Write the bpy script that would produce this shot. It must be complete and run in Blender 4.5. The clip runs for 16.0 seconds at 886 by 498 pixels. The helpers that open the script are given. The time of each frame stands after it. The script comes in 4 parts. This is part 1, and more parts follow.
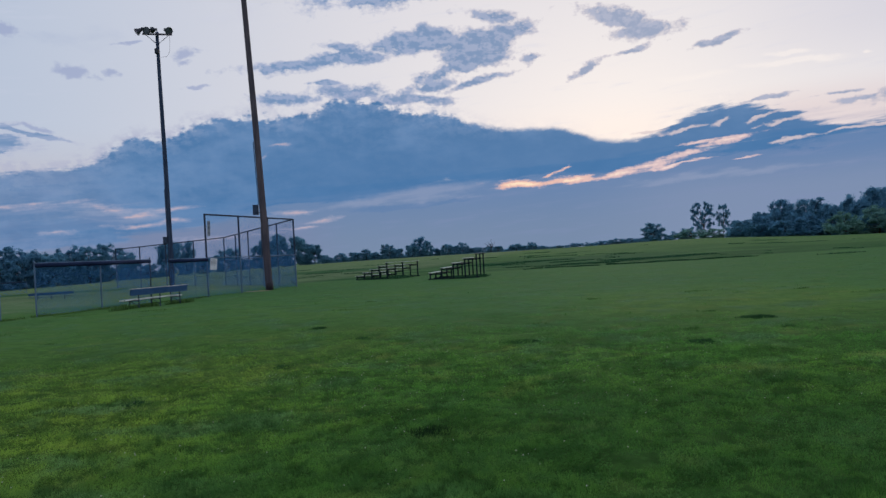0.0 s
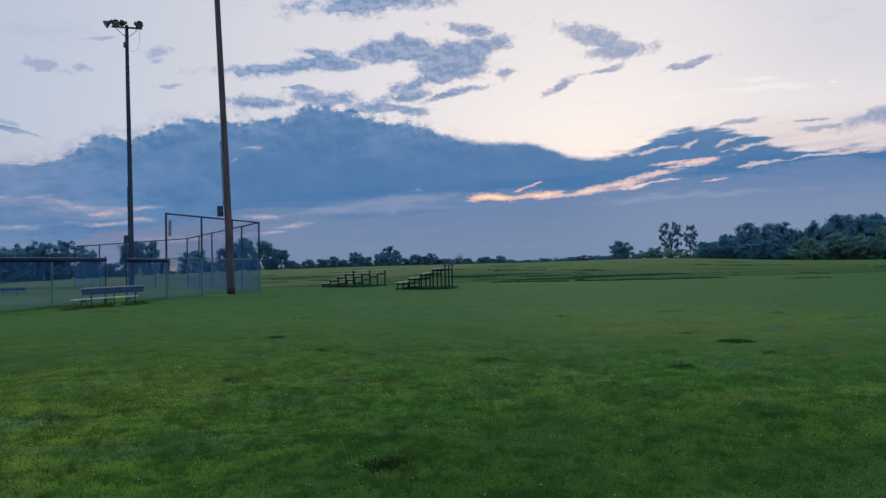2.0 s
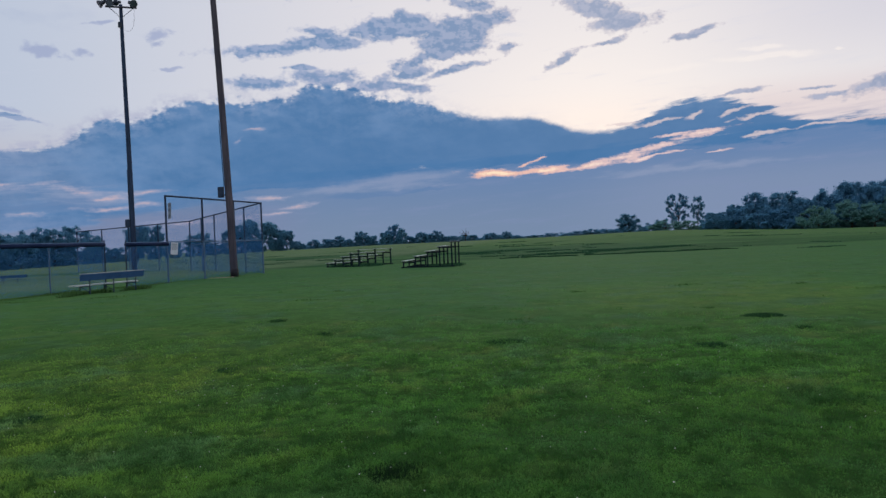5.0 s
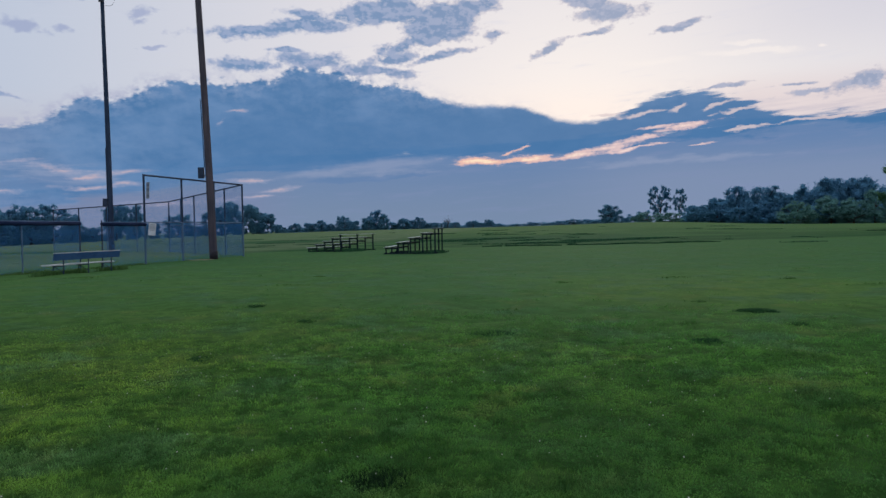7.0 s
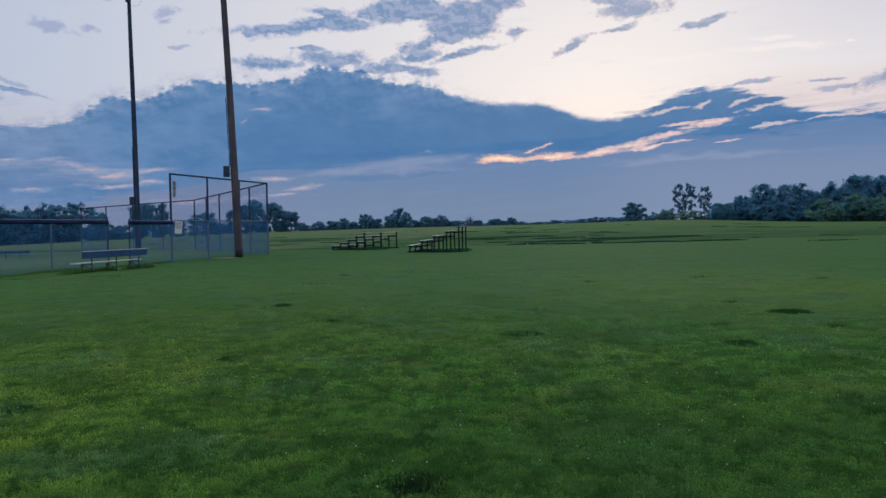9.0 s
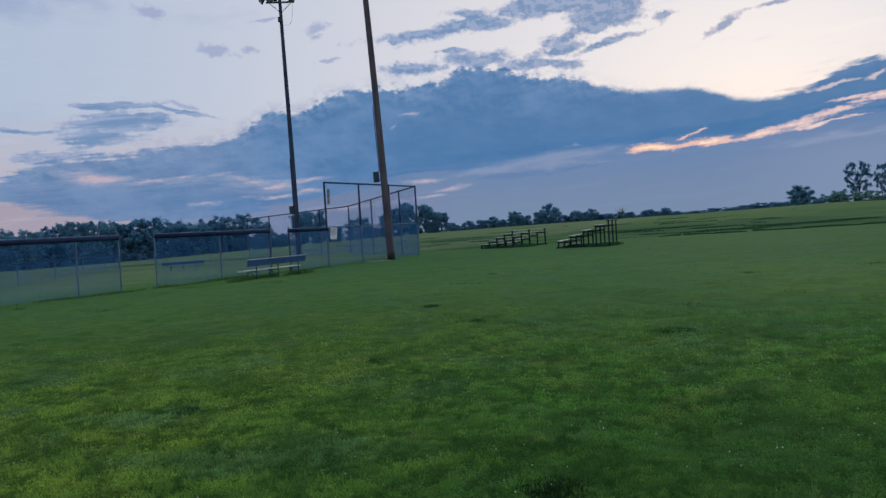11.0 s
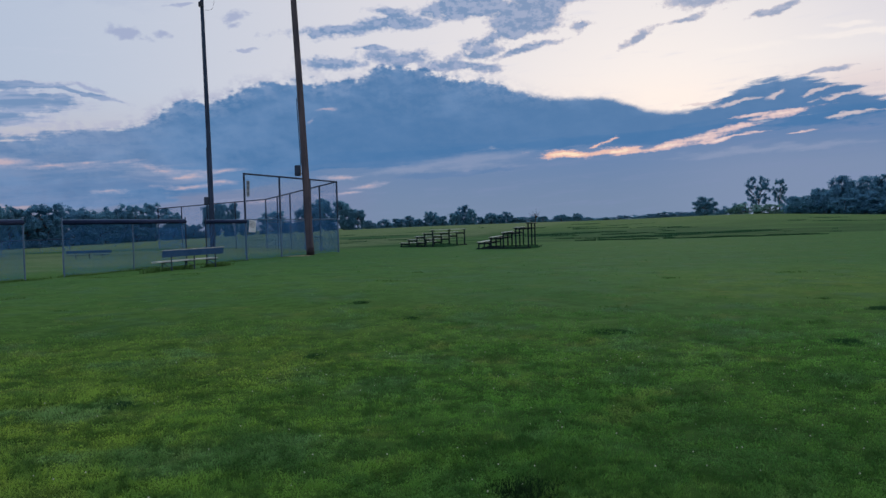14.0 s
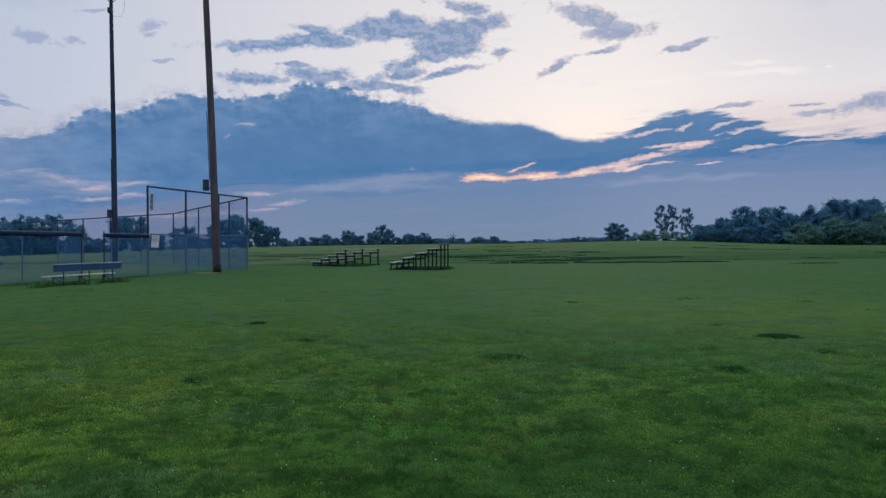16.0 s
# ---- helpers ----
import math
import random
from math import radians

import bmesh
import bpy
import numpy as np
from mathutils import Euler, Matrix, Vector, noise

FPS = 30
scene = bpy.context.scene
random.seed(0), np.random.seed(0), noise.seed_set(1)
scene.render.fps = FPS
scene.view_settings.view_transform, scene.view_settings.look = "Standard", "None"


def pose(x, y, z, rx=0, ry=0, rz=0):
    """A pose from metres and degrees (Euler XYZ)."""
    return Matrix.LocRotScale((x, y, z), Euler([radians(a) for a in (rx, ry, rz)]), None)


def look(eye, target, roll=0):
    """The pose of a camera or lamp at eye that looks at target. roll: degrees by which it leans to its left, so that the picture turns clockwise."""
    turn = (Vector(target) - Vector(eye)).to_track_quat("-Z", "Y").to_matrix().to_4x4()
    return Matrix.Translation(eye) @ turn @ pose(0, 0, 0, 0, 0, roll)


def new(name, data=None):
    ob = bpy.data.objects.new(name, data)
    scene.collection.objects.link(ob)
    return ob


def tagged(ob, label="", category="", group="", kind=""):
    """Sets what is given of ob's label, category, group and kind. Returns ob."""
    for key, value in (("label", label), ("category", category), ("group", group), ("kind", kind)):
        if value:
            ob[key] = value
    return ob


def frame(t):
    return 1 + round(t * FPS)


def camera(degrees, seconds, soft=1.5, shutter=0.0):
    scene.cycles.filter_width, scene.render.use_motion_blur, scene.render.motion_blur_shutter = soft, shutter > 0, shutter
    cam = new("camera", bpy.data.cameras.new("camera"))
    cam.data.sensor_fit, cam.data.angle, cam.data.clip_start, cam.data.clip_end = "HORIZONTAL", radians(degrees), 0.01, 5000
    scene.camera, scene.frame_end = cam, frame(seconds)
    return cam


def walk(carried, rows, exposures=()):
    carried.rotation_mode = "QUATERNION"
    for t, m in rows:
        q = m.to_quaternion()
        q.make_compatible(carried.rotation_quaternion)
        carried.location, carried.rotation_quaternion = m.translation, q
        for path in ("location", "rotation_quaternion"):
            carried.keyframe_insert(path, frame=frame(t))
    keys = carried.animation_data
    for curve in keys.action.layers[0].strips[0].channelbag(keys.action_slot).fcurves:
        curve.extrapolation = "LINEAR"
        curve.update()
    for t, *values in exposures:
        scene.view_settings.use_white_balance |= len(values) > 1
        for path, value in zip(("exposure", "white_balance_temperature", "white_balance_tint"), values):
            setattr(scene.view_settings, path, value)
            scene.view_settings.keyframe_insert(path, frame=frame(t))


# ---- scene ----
cam = camera(58.6, 16.0, soft=1.5)
ROWS = [
    (0.0, 1.246, 0.966, 1.591, 3.75, 0.41, -3.14),
    (0.5, 1.303, 1.184, 1.595, 6.04, -0.04, -2.20),
    (1.0, 1.322, 1.358, 1.594, 6.12, -0.84, -1.50),
    (1.5, 1.256, 1.668, 1.583, 3.18, -0.10, -0.77),
    (2.0, 1.208, 1.874, 1.582, 1.48, 1.10, -0.98),
    (2.5, 1.259, 2.106, 1.583, 2.45, 1.25, -1.55),
    (3.0, 1.349, 2.267, 1.584, 3.26, 0.57, -1.23),
    (3.5, 1.324, 2.400, 1.569, 3.77, -0.64, -2.03),
    (4.0, 1.167, 2.561, 1.564, 2.19, -0.17, -2.41),
    (4.2, 1.122, 2.617, 1.564, 1.27, -0.08, -2.80),
    (6.3, 1.192, 3.180, 1.559, 3.30, -1.84, -1.26),
    (6.5, 1.184, 3.238, 1.557, 2.82, -1.92, -1.05),
    (7.0, 1.038, 3.339, 1.561, 0.63, -1.52, -1.01),
    (7.5, 0.908, 3.360, 1.558, -0.39, -1.70, -1.18),
    (8.0, 0.855, 3.406, 1.565, -0.46, -1.56, -1.18),
    (8.2, 0.857, 3.411, 1.568, -0.16, -1.59, -1.07),
    (10.3, 1.098, 3.509, 1.610, 8.13, -1.56, -2.69),
    (10.5, 1.100, 3.523, 1.606, 9.25, -1.50, -3.06),
    (11.0, 1.067, 3.522, 1.608, 13.15, -1.42, -3.60),
    (11.5, 1.015, 3.502, 1.620, 17.84, -0.93, -3.52),
    (12.0, 0.937, 3.538, 1.606, 19.70, -0.89, -3.11),
    (12.5, 0.810, 3.608, 1.592, 18.62, -0.85, -2.78),
    (13.0, 0.718, 3.631, 1.585, 15.19, -0.98, -2.74),
    (13.5, 0.653, 3.610, 1.576, 10.66, -1.20, -2.11),
    (14.0, 0.649, 3.592, 1.582, 6.93, -1.77, -1.55),
    (14.5, 0.683, 3.639, 1.580, 4.95, -1.93, -0.78),
    (15.0, 0.770, 3.763, 1.579, 3.68, -1.12, -0.23),
    (15.5, 0.892, 3.853, 1.580, 2.34, -0.64, 0.11),
    (16.0, 0.963, 3.905, 1.584, 0.97, -0.38, -0.19),
]


def view(x, y, z, yaw, pitch, roll):
    a, b = radians(yaw), radians(pitch)
    way = Vector((-math.sin(a) * math.cos(b), math.cos(a) * math.cos(b), math.sin(b)))
    eye = Vector((x, y, z))
    return look(eye, eye + 10 * way, roll)


walk(cam, [(t, view(*row)) for t, *row in ROWS])


# ---- node helper: arithmetic on sockets ----
class Num:
    tree = None

    def __init__(self, socket):
        self.s = socket

    @staticmethod
    def op(kind, *args, clamp=False):
        n = Num.tree.nodes.new("ShaderNodeMath")
        n.operation, n.use_clamp = kind, clamp
        for i, a in enumerate(args):
            if isinstance(a, Num):
                Num.tree.links.new(a.s, n.inputs[i])
            else:
                n.inputs[i].default_value = a
        return Num(n.outputs[0])

    def __add__(self, o): return Num.op("ADD", self, o)
    def __radd__(self, o): return Num.op("ADD", o, self)
    def __sub__(self, o): return Num.op("SUBTRACT", self, o)
    def __rsub__(self, o): return Num.op("SUBTRACT", o, self)
    def __mul__(self, o): return Num.op("MULTIPLY", self, o)
    def __rmul__(self, o): return Num.op("MULTIPLY", o, self)
    def __truediv__(self, o): return Num.op("DIVIDE", self, o)
    def max(self, o): return Num.op("MAXIMUM", self, o)
    def min(self, o): return Num.op("MINIMUM", self, o)


def step(v, lo, hi):
    """0 below lo, 1 above hi, smooth between."""
    n = Num.tree.nodes.new("ShaderNodeMapRange")
    n.interpolation_type = "SMOOTHSTEP"
    Num.tree.links.new(v.s, n.inputs[0])
    n.inputs[1].default_value, n.inputs[2].default_value = lo, hi
    return Num(n.outputs[0])


def vec(x, y, z):
    n = Num.tree.nodes.new("ShaderNodeCombineXYZ")
    for i, a in enumerate((x, y, z)):
        if isinstance(a, Num):
            Num.tree.links.new(a.s, n.inputs[i])
        else:
            n.inputs[i].default_value = a
    return n.outputs[0]


def fbm(vector, scale, detail=6.0, rough=0.55):
    n = Num.tree.nodes.new("ShaderNodeTexNoise")
    n.inputs["Scale"].default_value, n.inputs["Detail"].default_value, n.inputs["Roughness"].default_value = scale, detail, rough
    Num.tree.links.new(vector, n.inputs["Vector"])
    return Num(n.outputs[0])


def blend(fac, a, b):
    n = Num.tree.nodes.new("ShaderNodeMix")
    n.data_type = "RGBA"
    if isinstance(fac, Num):
        Num.tree.links.new(fac.s, n.inputs[0])
    else:
        n.inputs[0].default_value = fac
    for i, c in ((6, a), (7, b)):
        if isinstance(c, tuple):
            n.inputs[i].default_value = (*c, 1)
        else:
            Num.tree.links.new(c, n.inputs[i])
    return n.outputs[2]


def line(v, points, lo, hi):
    """A smooth curve through points (x, y), x from lo to hi; y is kept within -20 to 20."""
    n = Num.tree.nodes.new("ShaderNodeFloatCurve")
    c = n.mapping.curves[0]
    pts = [((x - lo) / (hi - lo), y / 40 + 0.5) for x, y in points]
    c.points[0].location, c.points[1].location = pts[0], pts[-1]
    for p in pts[1:-1]:
        c.points.new(*p)
    n.mapping.update()
    u = Num.op("DIVIDE", v - lo, hi - lo, clamp=True)
    Num.tree.links.new(u.s, n.inputs["Value"])
    return (Num(n.outputs[0]) - 0.5) * 40


# ---- world: dusk sky with a long cloud bank ----
def srgb(r, g, b):
    return tuple(((c / 255 + 0.055) / 1.055) ** 2.4 if c > 10 else c / 3294 for c in (r, g, b))


SUN_AZ, SUN_EL = 9.0, 7.0
world = bpy.data.worlds.new("dusk_sky")
scene.world = world
world.use_nodes = True
wt = Num.tree = world.node_tree
wt.nodes.clear()
coord = wt.nodes.new("ShaderNodeTexCoord")
sep = wt.nodes.new("ShaderNodeSeparateXYZ")
wt.links.new(coord.outputs["Generated"], sep.inputs[0])
dx, dy, dz = (Num(o) for o in sep.outputs)
AZ = Num.op("ARCTAN2", dx, dy) * 57.2958
EL = Num.op("ARCSINE", dz) * 57.2958
# turbulent fields over bearing and elevation, from billows to shreds
cumulus = vec(AZ, EL * 1.5, 0.0)
warp = fbm(vec(AZ, EL * 1.6, 7.3), 0.35, 4.0, 0.55) - 0.5
warp2 = fbm(vec(AZ, EL * 1.6, 2.9), 0.42, 4.0, 0.55) - 0.5
az_near, el_near = AZ + warp * 2.2, EL + warp2 * 0.9
big = fbm(cumulus, 0.34, 8.0, 0.60) - 0.5
mid = fbm(vec(AZ, EL * 1.5, 3.1), 0.95, 7.0, 0.62) - 0.5
fine = fbm(vec(AZ, EL * 1.5, 9.7), 2.6, 5.0, 0.62) - 0.5
lit = fbm(vec(AZ + 0.22, EL * 1.5 + 0.42, 3.1), 0.95, 7.0, 0.62) - 0.5
relief = mid - lit
lie = EL - AZ * 0.07
streak = fbm(vec(AZ * 0.22, lie * 2.0, 5.0), 0.8, 7.0, 0.60) - 0.5
thread = fbm(vec(AZ * 0.5, lie * 4.0, 1.3), 0.9, 6.0, 0.62) - 0.5


def blob(a0, e0, ra, re, tilt=0.0):
    """1 in the middle of an ellipse of cloud, 0 at its rim, below 0 outside."""
    c, s = math.cos(radians(tilt)), math.sin(radians(tilt))
    u = ((az_near - a0) * c + (el_near - e0) * s) * (1 / ra)
    v = ((el_near - e0) * c - (az_near - a0) * s) * (1 / re)
    return 1.0 - Num.op("SQRT", u * u + v * v)


def union(shapes):
    out = shapes[0]
    for b in shapes[1:]:
        out = out.max(b)
    return out


sky = wt.nodes.new("ShaderNodeTexSky")
sky.sky_type, sky.sun_disc = "NISHITA", False
sky.sun_elevation, sky.sun_rotation = radians(SUN_EL), radians(SUN_AZ)
sky.air_density, sky.dust_density, sky.ozone_density = 1.3, 2.0, 2.5
base = wt.nodes.new("ShaderNodeVectorMath")
base.operation = "SCALE"
base.inputs[3].default_value = 0.1
wt.links.new(sky.outputs[0], base.inputs[0])
# a thin, bright veil of high cloud
glow = Num.op("EXPONENT", ((AZ - 11.0) * (AZ - 11.0) * (1 / 260.0) + (EL - 10.0) * (EL - 10.0) * (1 / 60.0)) * -1.0)
left_side = step(AZ, 2.0, -44.0)
veil = blend(left_side, srgb(226, 223, 230), srgb(182, 196, 219))
veil = blend(glow * 0.95, veil, srgb(231, 229, 234))
veil = blend(glow * step(EL, 11.0, 7.5) * 0.35, veil, srgb(237, 224, 222))
veil = blend(step(AZ, 12.0, 28.0) * step(EL, 9.5, 14.0) * 0.75, veil, srgb(212, 211, 224))
veil = blend(step(EL, 10.0, 4.0) * step(AZ, -8.0, -38.0) * 0.9, veil, srgb(192, 184, 194))
veil = blend(step(EL, 4.6, 3.0) * step(AZ, -20.0, -34.0) * 0.95, veil, srgb(166, 158, 178))
colour = blend(0.93, base.outputs[0], veil)
colour = blend(step(streak + thread * 0.4, 0.05, 0.3) * 0.25, colour, srgb(206, 209, 228))
# a long white streak of cirrus beside the glow
cirrus = union([blob(20.8, 11.35, 4.2, 0.30, -3), blob(20.6, 11.95, 1.8, 0.22, -4), blob(25.4, 11.3, 0.6, 0.10, 2), blob(14.5, 11.2, 3.5, 0.35, -2) * 0.7])
colour = blend(step(cirrus + thread * 0.8, 0.0, 0.7) * 0.6, colour, srgb(250, 241, 236))
# pink veil low over the right of the bank
colour = blend(step(AZ, 15.0, 21.0) * step(EL, 10.5, 8.2) * 0.55, colour, srgb(222, 204, 206))
colour = blend(step(AZ, 15.0, 21.0) * step(EL, 8.6, 7.4) * step(streak, -0.08, 0.10) * 0.45, colour, srgb(196, 188, 200))
# haze and low stratus under the bank
low = line(AZ, [(-60, 1.0), (-47, 1.2), (-38, 1.4), (-32, 2.2), (-27, 4.2), (-20, 5.0), (-12, 5.4), (0, 5.9), (8, 6.2), (14, 6.6), (19, 6.9), (24, 6.95), (30, 7.0), (60, 5)], -60, 60)
haze = blend(step(EL, 0.5, 6.0), srgb(119, 139, 169), srgb(103, 132, 174))
haze = blend(step(AZ, 4.0, 16.0) * step(EL, 6.0, 3.0) * 0.7, haze, srgb(131, 147, 178))
haze = blend(step(AZ, -10.0, -16.0) * step(AZ, -34.0, -27.0) * step(EL, 3.6, 2.2) * 0.7, haze, srgb(122, 134, 168))
haze = blend(step(AZ, -28.0, -44.0) * step(EL, 4.0, 2.0), haze, srgb(166, 154, 182))
haze = blend(step(streak + thread * 0.5, -0.02, 0.22) * 0.35, haze, srgb(128, 143, 180))
colour = blend(step(low - EL + streak * 1.6 + thread * 1.0, -0.25, 0.35), colour, haze)
# scattered and high cloud: pale ragged fringe, darker heart
wisps = union([blob(-34.6, 8.5, 4.6, 1.0, 2), blob(-35.0, 9.6, 3.6, 0.34, 2), blob(-30.8, 9.2, 3.0, 0.22, -14), blob(-41.6, 8.05, 3.8, 0.24, -3), blob(-36.2, 7.4, 3.4, 0.9, 4), blob(-45.8, 5.85, 2.8, 0.12, 0), blob(-44.4, 4.95, 1.8, 0.2, 2), blob(-46.6, 3.8, 4.2, 0.45, 5), blob(-39.6, 6.3, 3.0, 0.5, 5)])
high = union([blob(-13.6, 13.8, 4.4, 0.50, 4) * 1.2, blob(-10.0, 14.3, 3.6, 0.55, 2) * 1.3, blob(-4.6, 15.2, 4.2, 1.05, 3) * 1.5, blob(-0.8, 14.6, 3.4, 1.4, 0) * 1.6, blob(1.9, 15.3, 2.6, 0.75, 18), blob(-0.6, 13.7, 3.0, 0.7, 8) * 1.2, blob(0.4, 16.6, 2.2, 0.5, -12), blob(-10.2, 15.0, 2.0, 0.36, -5), blob(-7, 18.4, 6.5, 0.9, 4)])
mids = union([blob(-14.2, 11.55, 2.8, 0.5, 0), blob(-9.8, 11.8, 2.9, 0.7, -4), blob(-4.2, 12.1, 2.4, 0.5, 10), blob(-3.6, 12.9, 1.8, 0.5, 20), blob(-0.8, 12.2, 3.0, 0.32, 12), blob(-11.4, 12.55, 1.4, 0.2, 0), blob(3.5, 13.6, 0.9, 0.4, 10), blob(-5.5, 11.2, 3.5, 0.5, -6)])
side = union([blob(9.8, 15.6, 2.9, 0.80, -18) * 1.2, blob(11.6, 14.6, 2.6, 0.65, -4) * 1.2, blob(7.0, 12.4, 1.3, 0.35, 25), blob(10.3, 13.4, 1.7, 0.22, 10), blob(15.8, 13.35, 2.4, 0.26, 12), blob(19.3, 9.3, 1.7, 0.14, 8), blob(23.4, 9.0, 1.5, 0.13, 3), blob(27.6, 8.8, 2.6, 0.55, 6), blob(24.6, 8.55, 2.2, 0.2, 6), blob(32, 9.2, 3.0, 0.8, 0)])
small = union([blob(-28.6, 13.15, 1.7, 0.45, -5), blob(-21.3, 14.5, 1.4, 0.55, 10), blob(-21.4, 13.9, 1.0, 0.3, 15), blob(-20.4, 12.4, 1.4, 0.16, 12), blob(-24.9, 15.1, 1.3, 0.18, 5), blob(-26.3, 13.2, 0.9, 0.22, 0), blob(-32.4, 15.6, 1.3, 0.6, -10), blob(-30.4, 9.5, 1.2, 0.18, -20)])
far_cloud = step(fbm(vec(dx * 2.0, dy * 2.0, dz * 5.0), 1.6, 7.0, 0.6), 0.52, 0.66) * step(Num.op("ABSOLUTE", AZ) + EL * 2.2, 50.0, 75.0) * step(EL, 0.0, 6.0)
rag = big * 2.2 + mid * 2.2 + fine * 1.0
cool = step(AZ, 8.0, -14.0)
thin_cloud = union([wisps * 1.3, high * 1.25, mids * 1.2, side * 1.1]) + rag * (1.0 - step(AZ, -24.0, -30.0) * 0.45) + step(AZ, -24.0, -30.0) * (thread * 1.6 + streak * 1.4)
colour = blend(step(thin_cloud, -0.20, 0.30) * 0.65, colour, blend(cool, srgb(190, 186, 200), srgb(182, 188, 210)))
left_wisp = step(AZ, -24.0, -30.0)
heart = blend(step(relief * (1.0 - left_wisp) + streak * left_wisp, -0.07, 0.09), blend(cool, srgb(124, 148, 184), srgb(106, 140, 182)), blend(cool, srgb(158, 170, 198), srgb(146, 164, 198)))
colour = blend(step(thin_cloud, 0.14, 0.65) * (0.90 - step(AZ, 4.0, 8.0) * 0.22), colour, heart)
colour = blend(step(small * 1.2 + rag * 0.9, 0.0, 0.8) * 0.70, colour, srgb(150, 162, 198))
colour = blend(far_cloud * 0.7, colour, srgb(150, 165, 200))
# the dark bank: scalloped on its left and middle, smooth-edged under the glow
top = line(AZ, [(-60, 4.6), (-50, 4.0), (-46, 4.6), (-42.1, 5.4), (-39, 6.1), (-34, 6.6), (-30.2, 6.9), (-28.3, 7.3), (-26.7, 7.9), (-25, 8.7), (-22.7, 9.1), (-21.3, 9.8), (-19.7, 10.2), (-17.8, 10.6), (-14.4, 10.4), (-12.4, 10.8), (-11.4, 11.6), (-9.5, 11.6), (-7.6, 11.1), (-5.2, 10.6), (-3.6, 10.3), (-0.9, 9.4), (1.4, 8.9), (5.0, 8.7), (6.4, 8.3), (8.0, 7.7), (9.8, 7.5), (11.8, 7.8), (13.7, 8.7), (16.4, 9.25), (18.4, 8.9), (20.6, 8.1), (23, 7.2), (30, 7.0), (60, 6)], -60, 60)
under = line(AZ, [(-60, 3.2), (-47, 3.2), (-44, 3.9), (-41.3, 3.3), (-39.4, 2.8), (-35.7, 2.0), (-31, 1.7), (-26, 2.2), (-21, 3.0), (-15.6, 3.9), (-10, 4.3), (-5, 5.0), (-1, 5.1), (4.6, 5.2), (8.6, 5.2), (11.8, 5.6), (15.6, 6.0), (20, 6.0), (24, 6.3), (30, 6.0), (60, 5)], -60, 60)
ruffle = step(AZ, 3.0, -6.0) * 0.80 + 0.20
crown = (top - EL) + (big * 1.8 + mid * 1.8 + fine * 0.35) * ruffle * (1.0 - left_wisp * 0.5) + left_wisp * (streak * 3.0 + thread * 1.2) + step(AZ, 9.0, 13.0) * (streak * 1.6 + thread * 1.6)
floor_edge = (EL - under) * 0.8 + streak * 2.2 + mid * 0.6
bank = crown.min(floor_edge + 0.2)
fringe = step(crown, -1.0, 0.1).min(step(floor_edge, -0.2, 0.3)) * step(mid + fine * 0.6, -0.14, 0.06)
colour = blend(fringe * (step(AZ, -16.0, -24.0) * 0.35 + 0.35) * ruffle, colour, srgb(176, 180, 204))
soft = fbm(vec(AZ, EL * 2.2, 4.4), 0.30, 3.0, 0.5) - 0.5
body = blend(step(soft + big * 0.5, -0.14, 0.20), srgb(72, 118, 166), srgb(96, 134, 179))
body = blend(step(crown, 1.5, 0.0) * step(relief + soft * 0.3, 0.12, -0.09) * 0.50 * ruffle, body, srgb(134, 156, 192))
body = blend(step(relief, 0.14, -0.14) * 0.14 * ruffle, body, srgb(122, 150, 190))
body = blend(left_wisp * step(streak + thread * 0.5, -0.12, 0.16) * 0.32, body, srgb(122, 146, 186))
body = blend(step(EL, 9.2, 6.6) * step(AZ, -24.0, -12.0) * 0.75, body, srgb(70, 117, 166))
body = blend(step(EL, 5.6, 3.6) * step(streak, -0.10, 0.12) * 0.5, body, srgb(104, 134, 176))
colour = blend(step(bank, -0.05, 0.40) * (0.97 - left_wisp * 0.10), colour, body)
# paler stratus and blue shreds between the bank and the horizon
pale = union([blob(-4.5, 4.5, 6.0, 0.75, 5), blob(-9.0, 4.0, 4.5, 0.45, 4), blob(-26.0, 3.9, 5.0, 0.7, 0), blob(15, 4.4, 8.0, 0.4, 2)])
colour = blend(step(pale + streak * 2.0 + thread * 0.8, 0.0, 0.8) * 0.42, colour, srgb(156, 165, 192))
shreds = union([blob(-7.5, 3.55, 3.8, 0.38, 1), blob(-3.5, 3.8, 2.5, 0.2, 3), blob(-30, 3.2, 6.0, 0.5, 2), blob(-26.5, 3.75, 2.6, 0.22, 2), blob(-24, 2.6, 5.0, 0.4, 1)])
colour = blend(step(shreds + streak * 1.6 + thread * 0.8, 0.1, 0.7) * 0.55, colour, srgb(92, 126, 170))
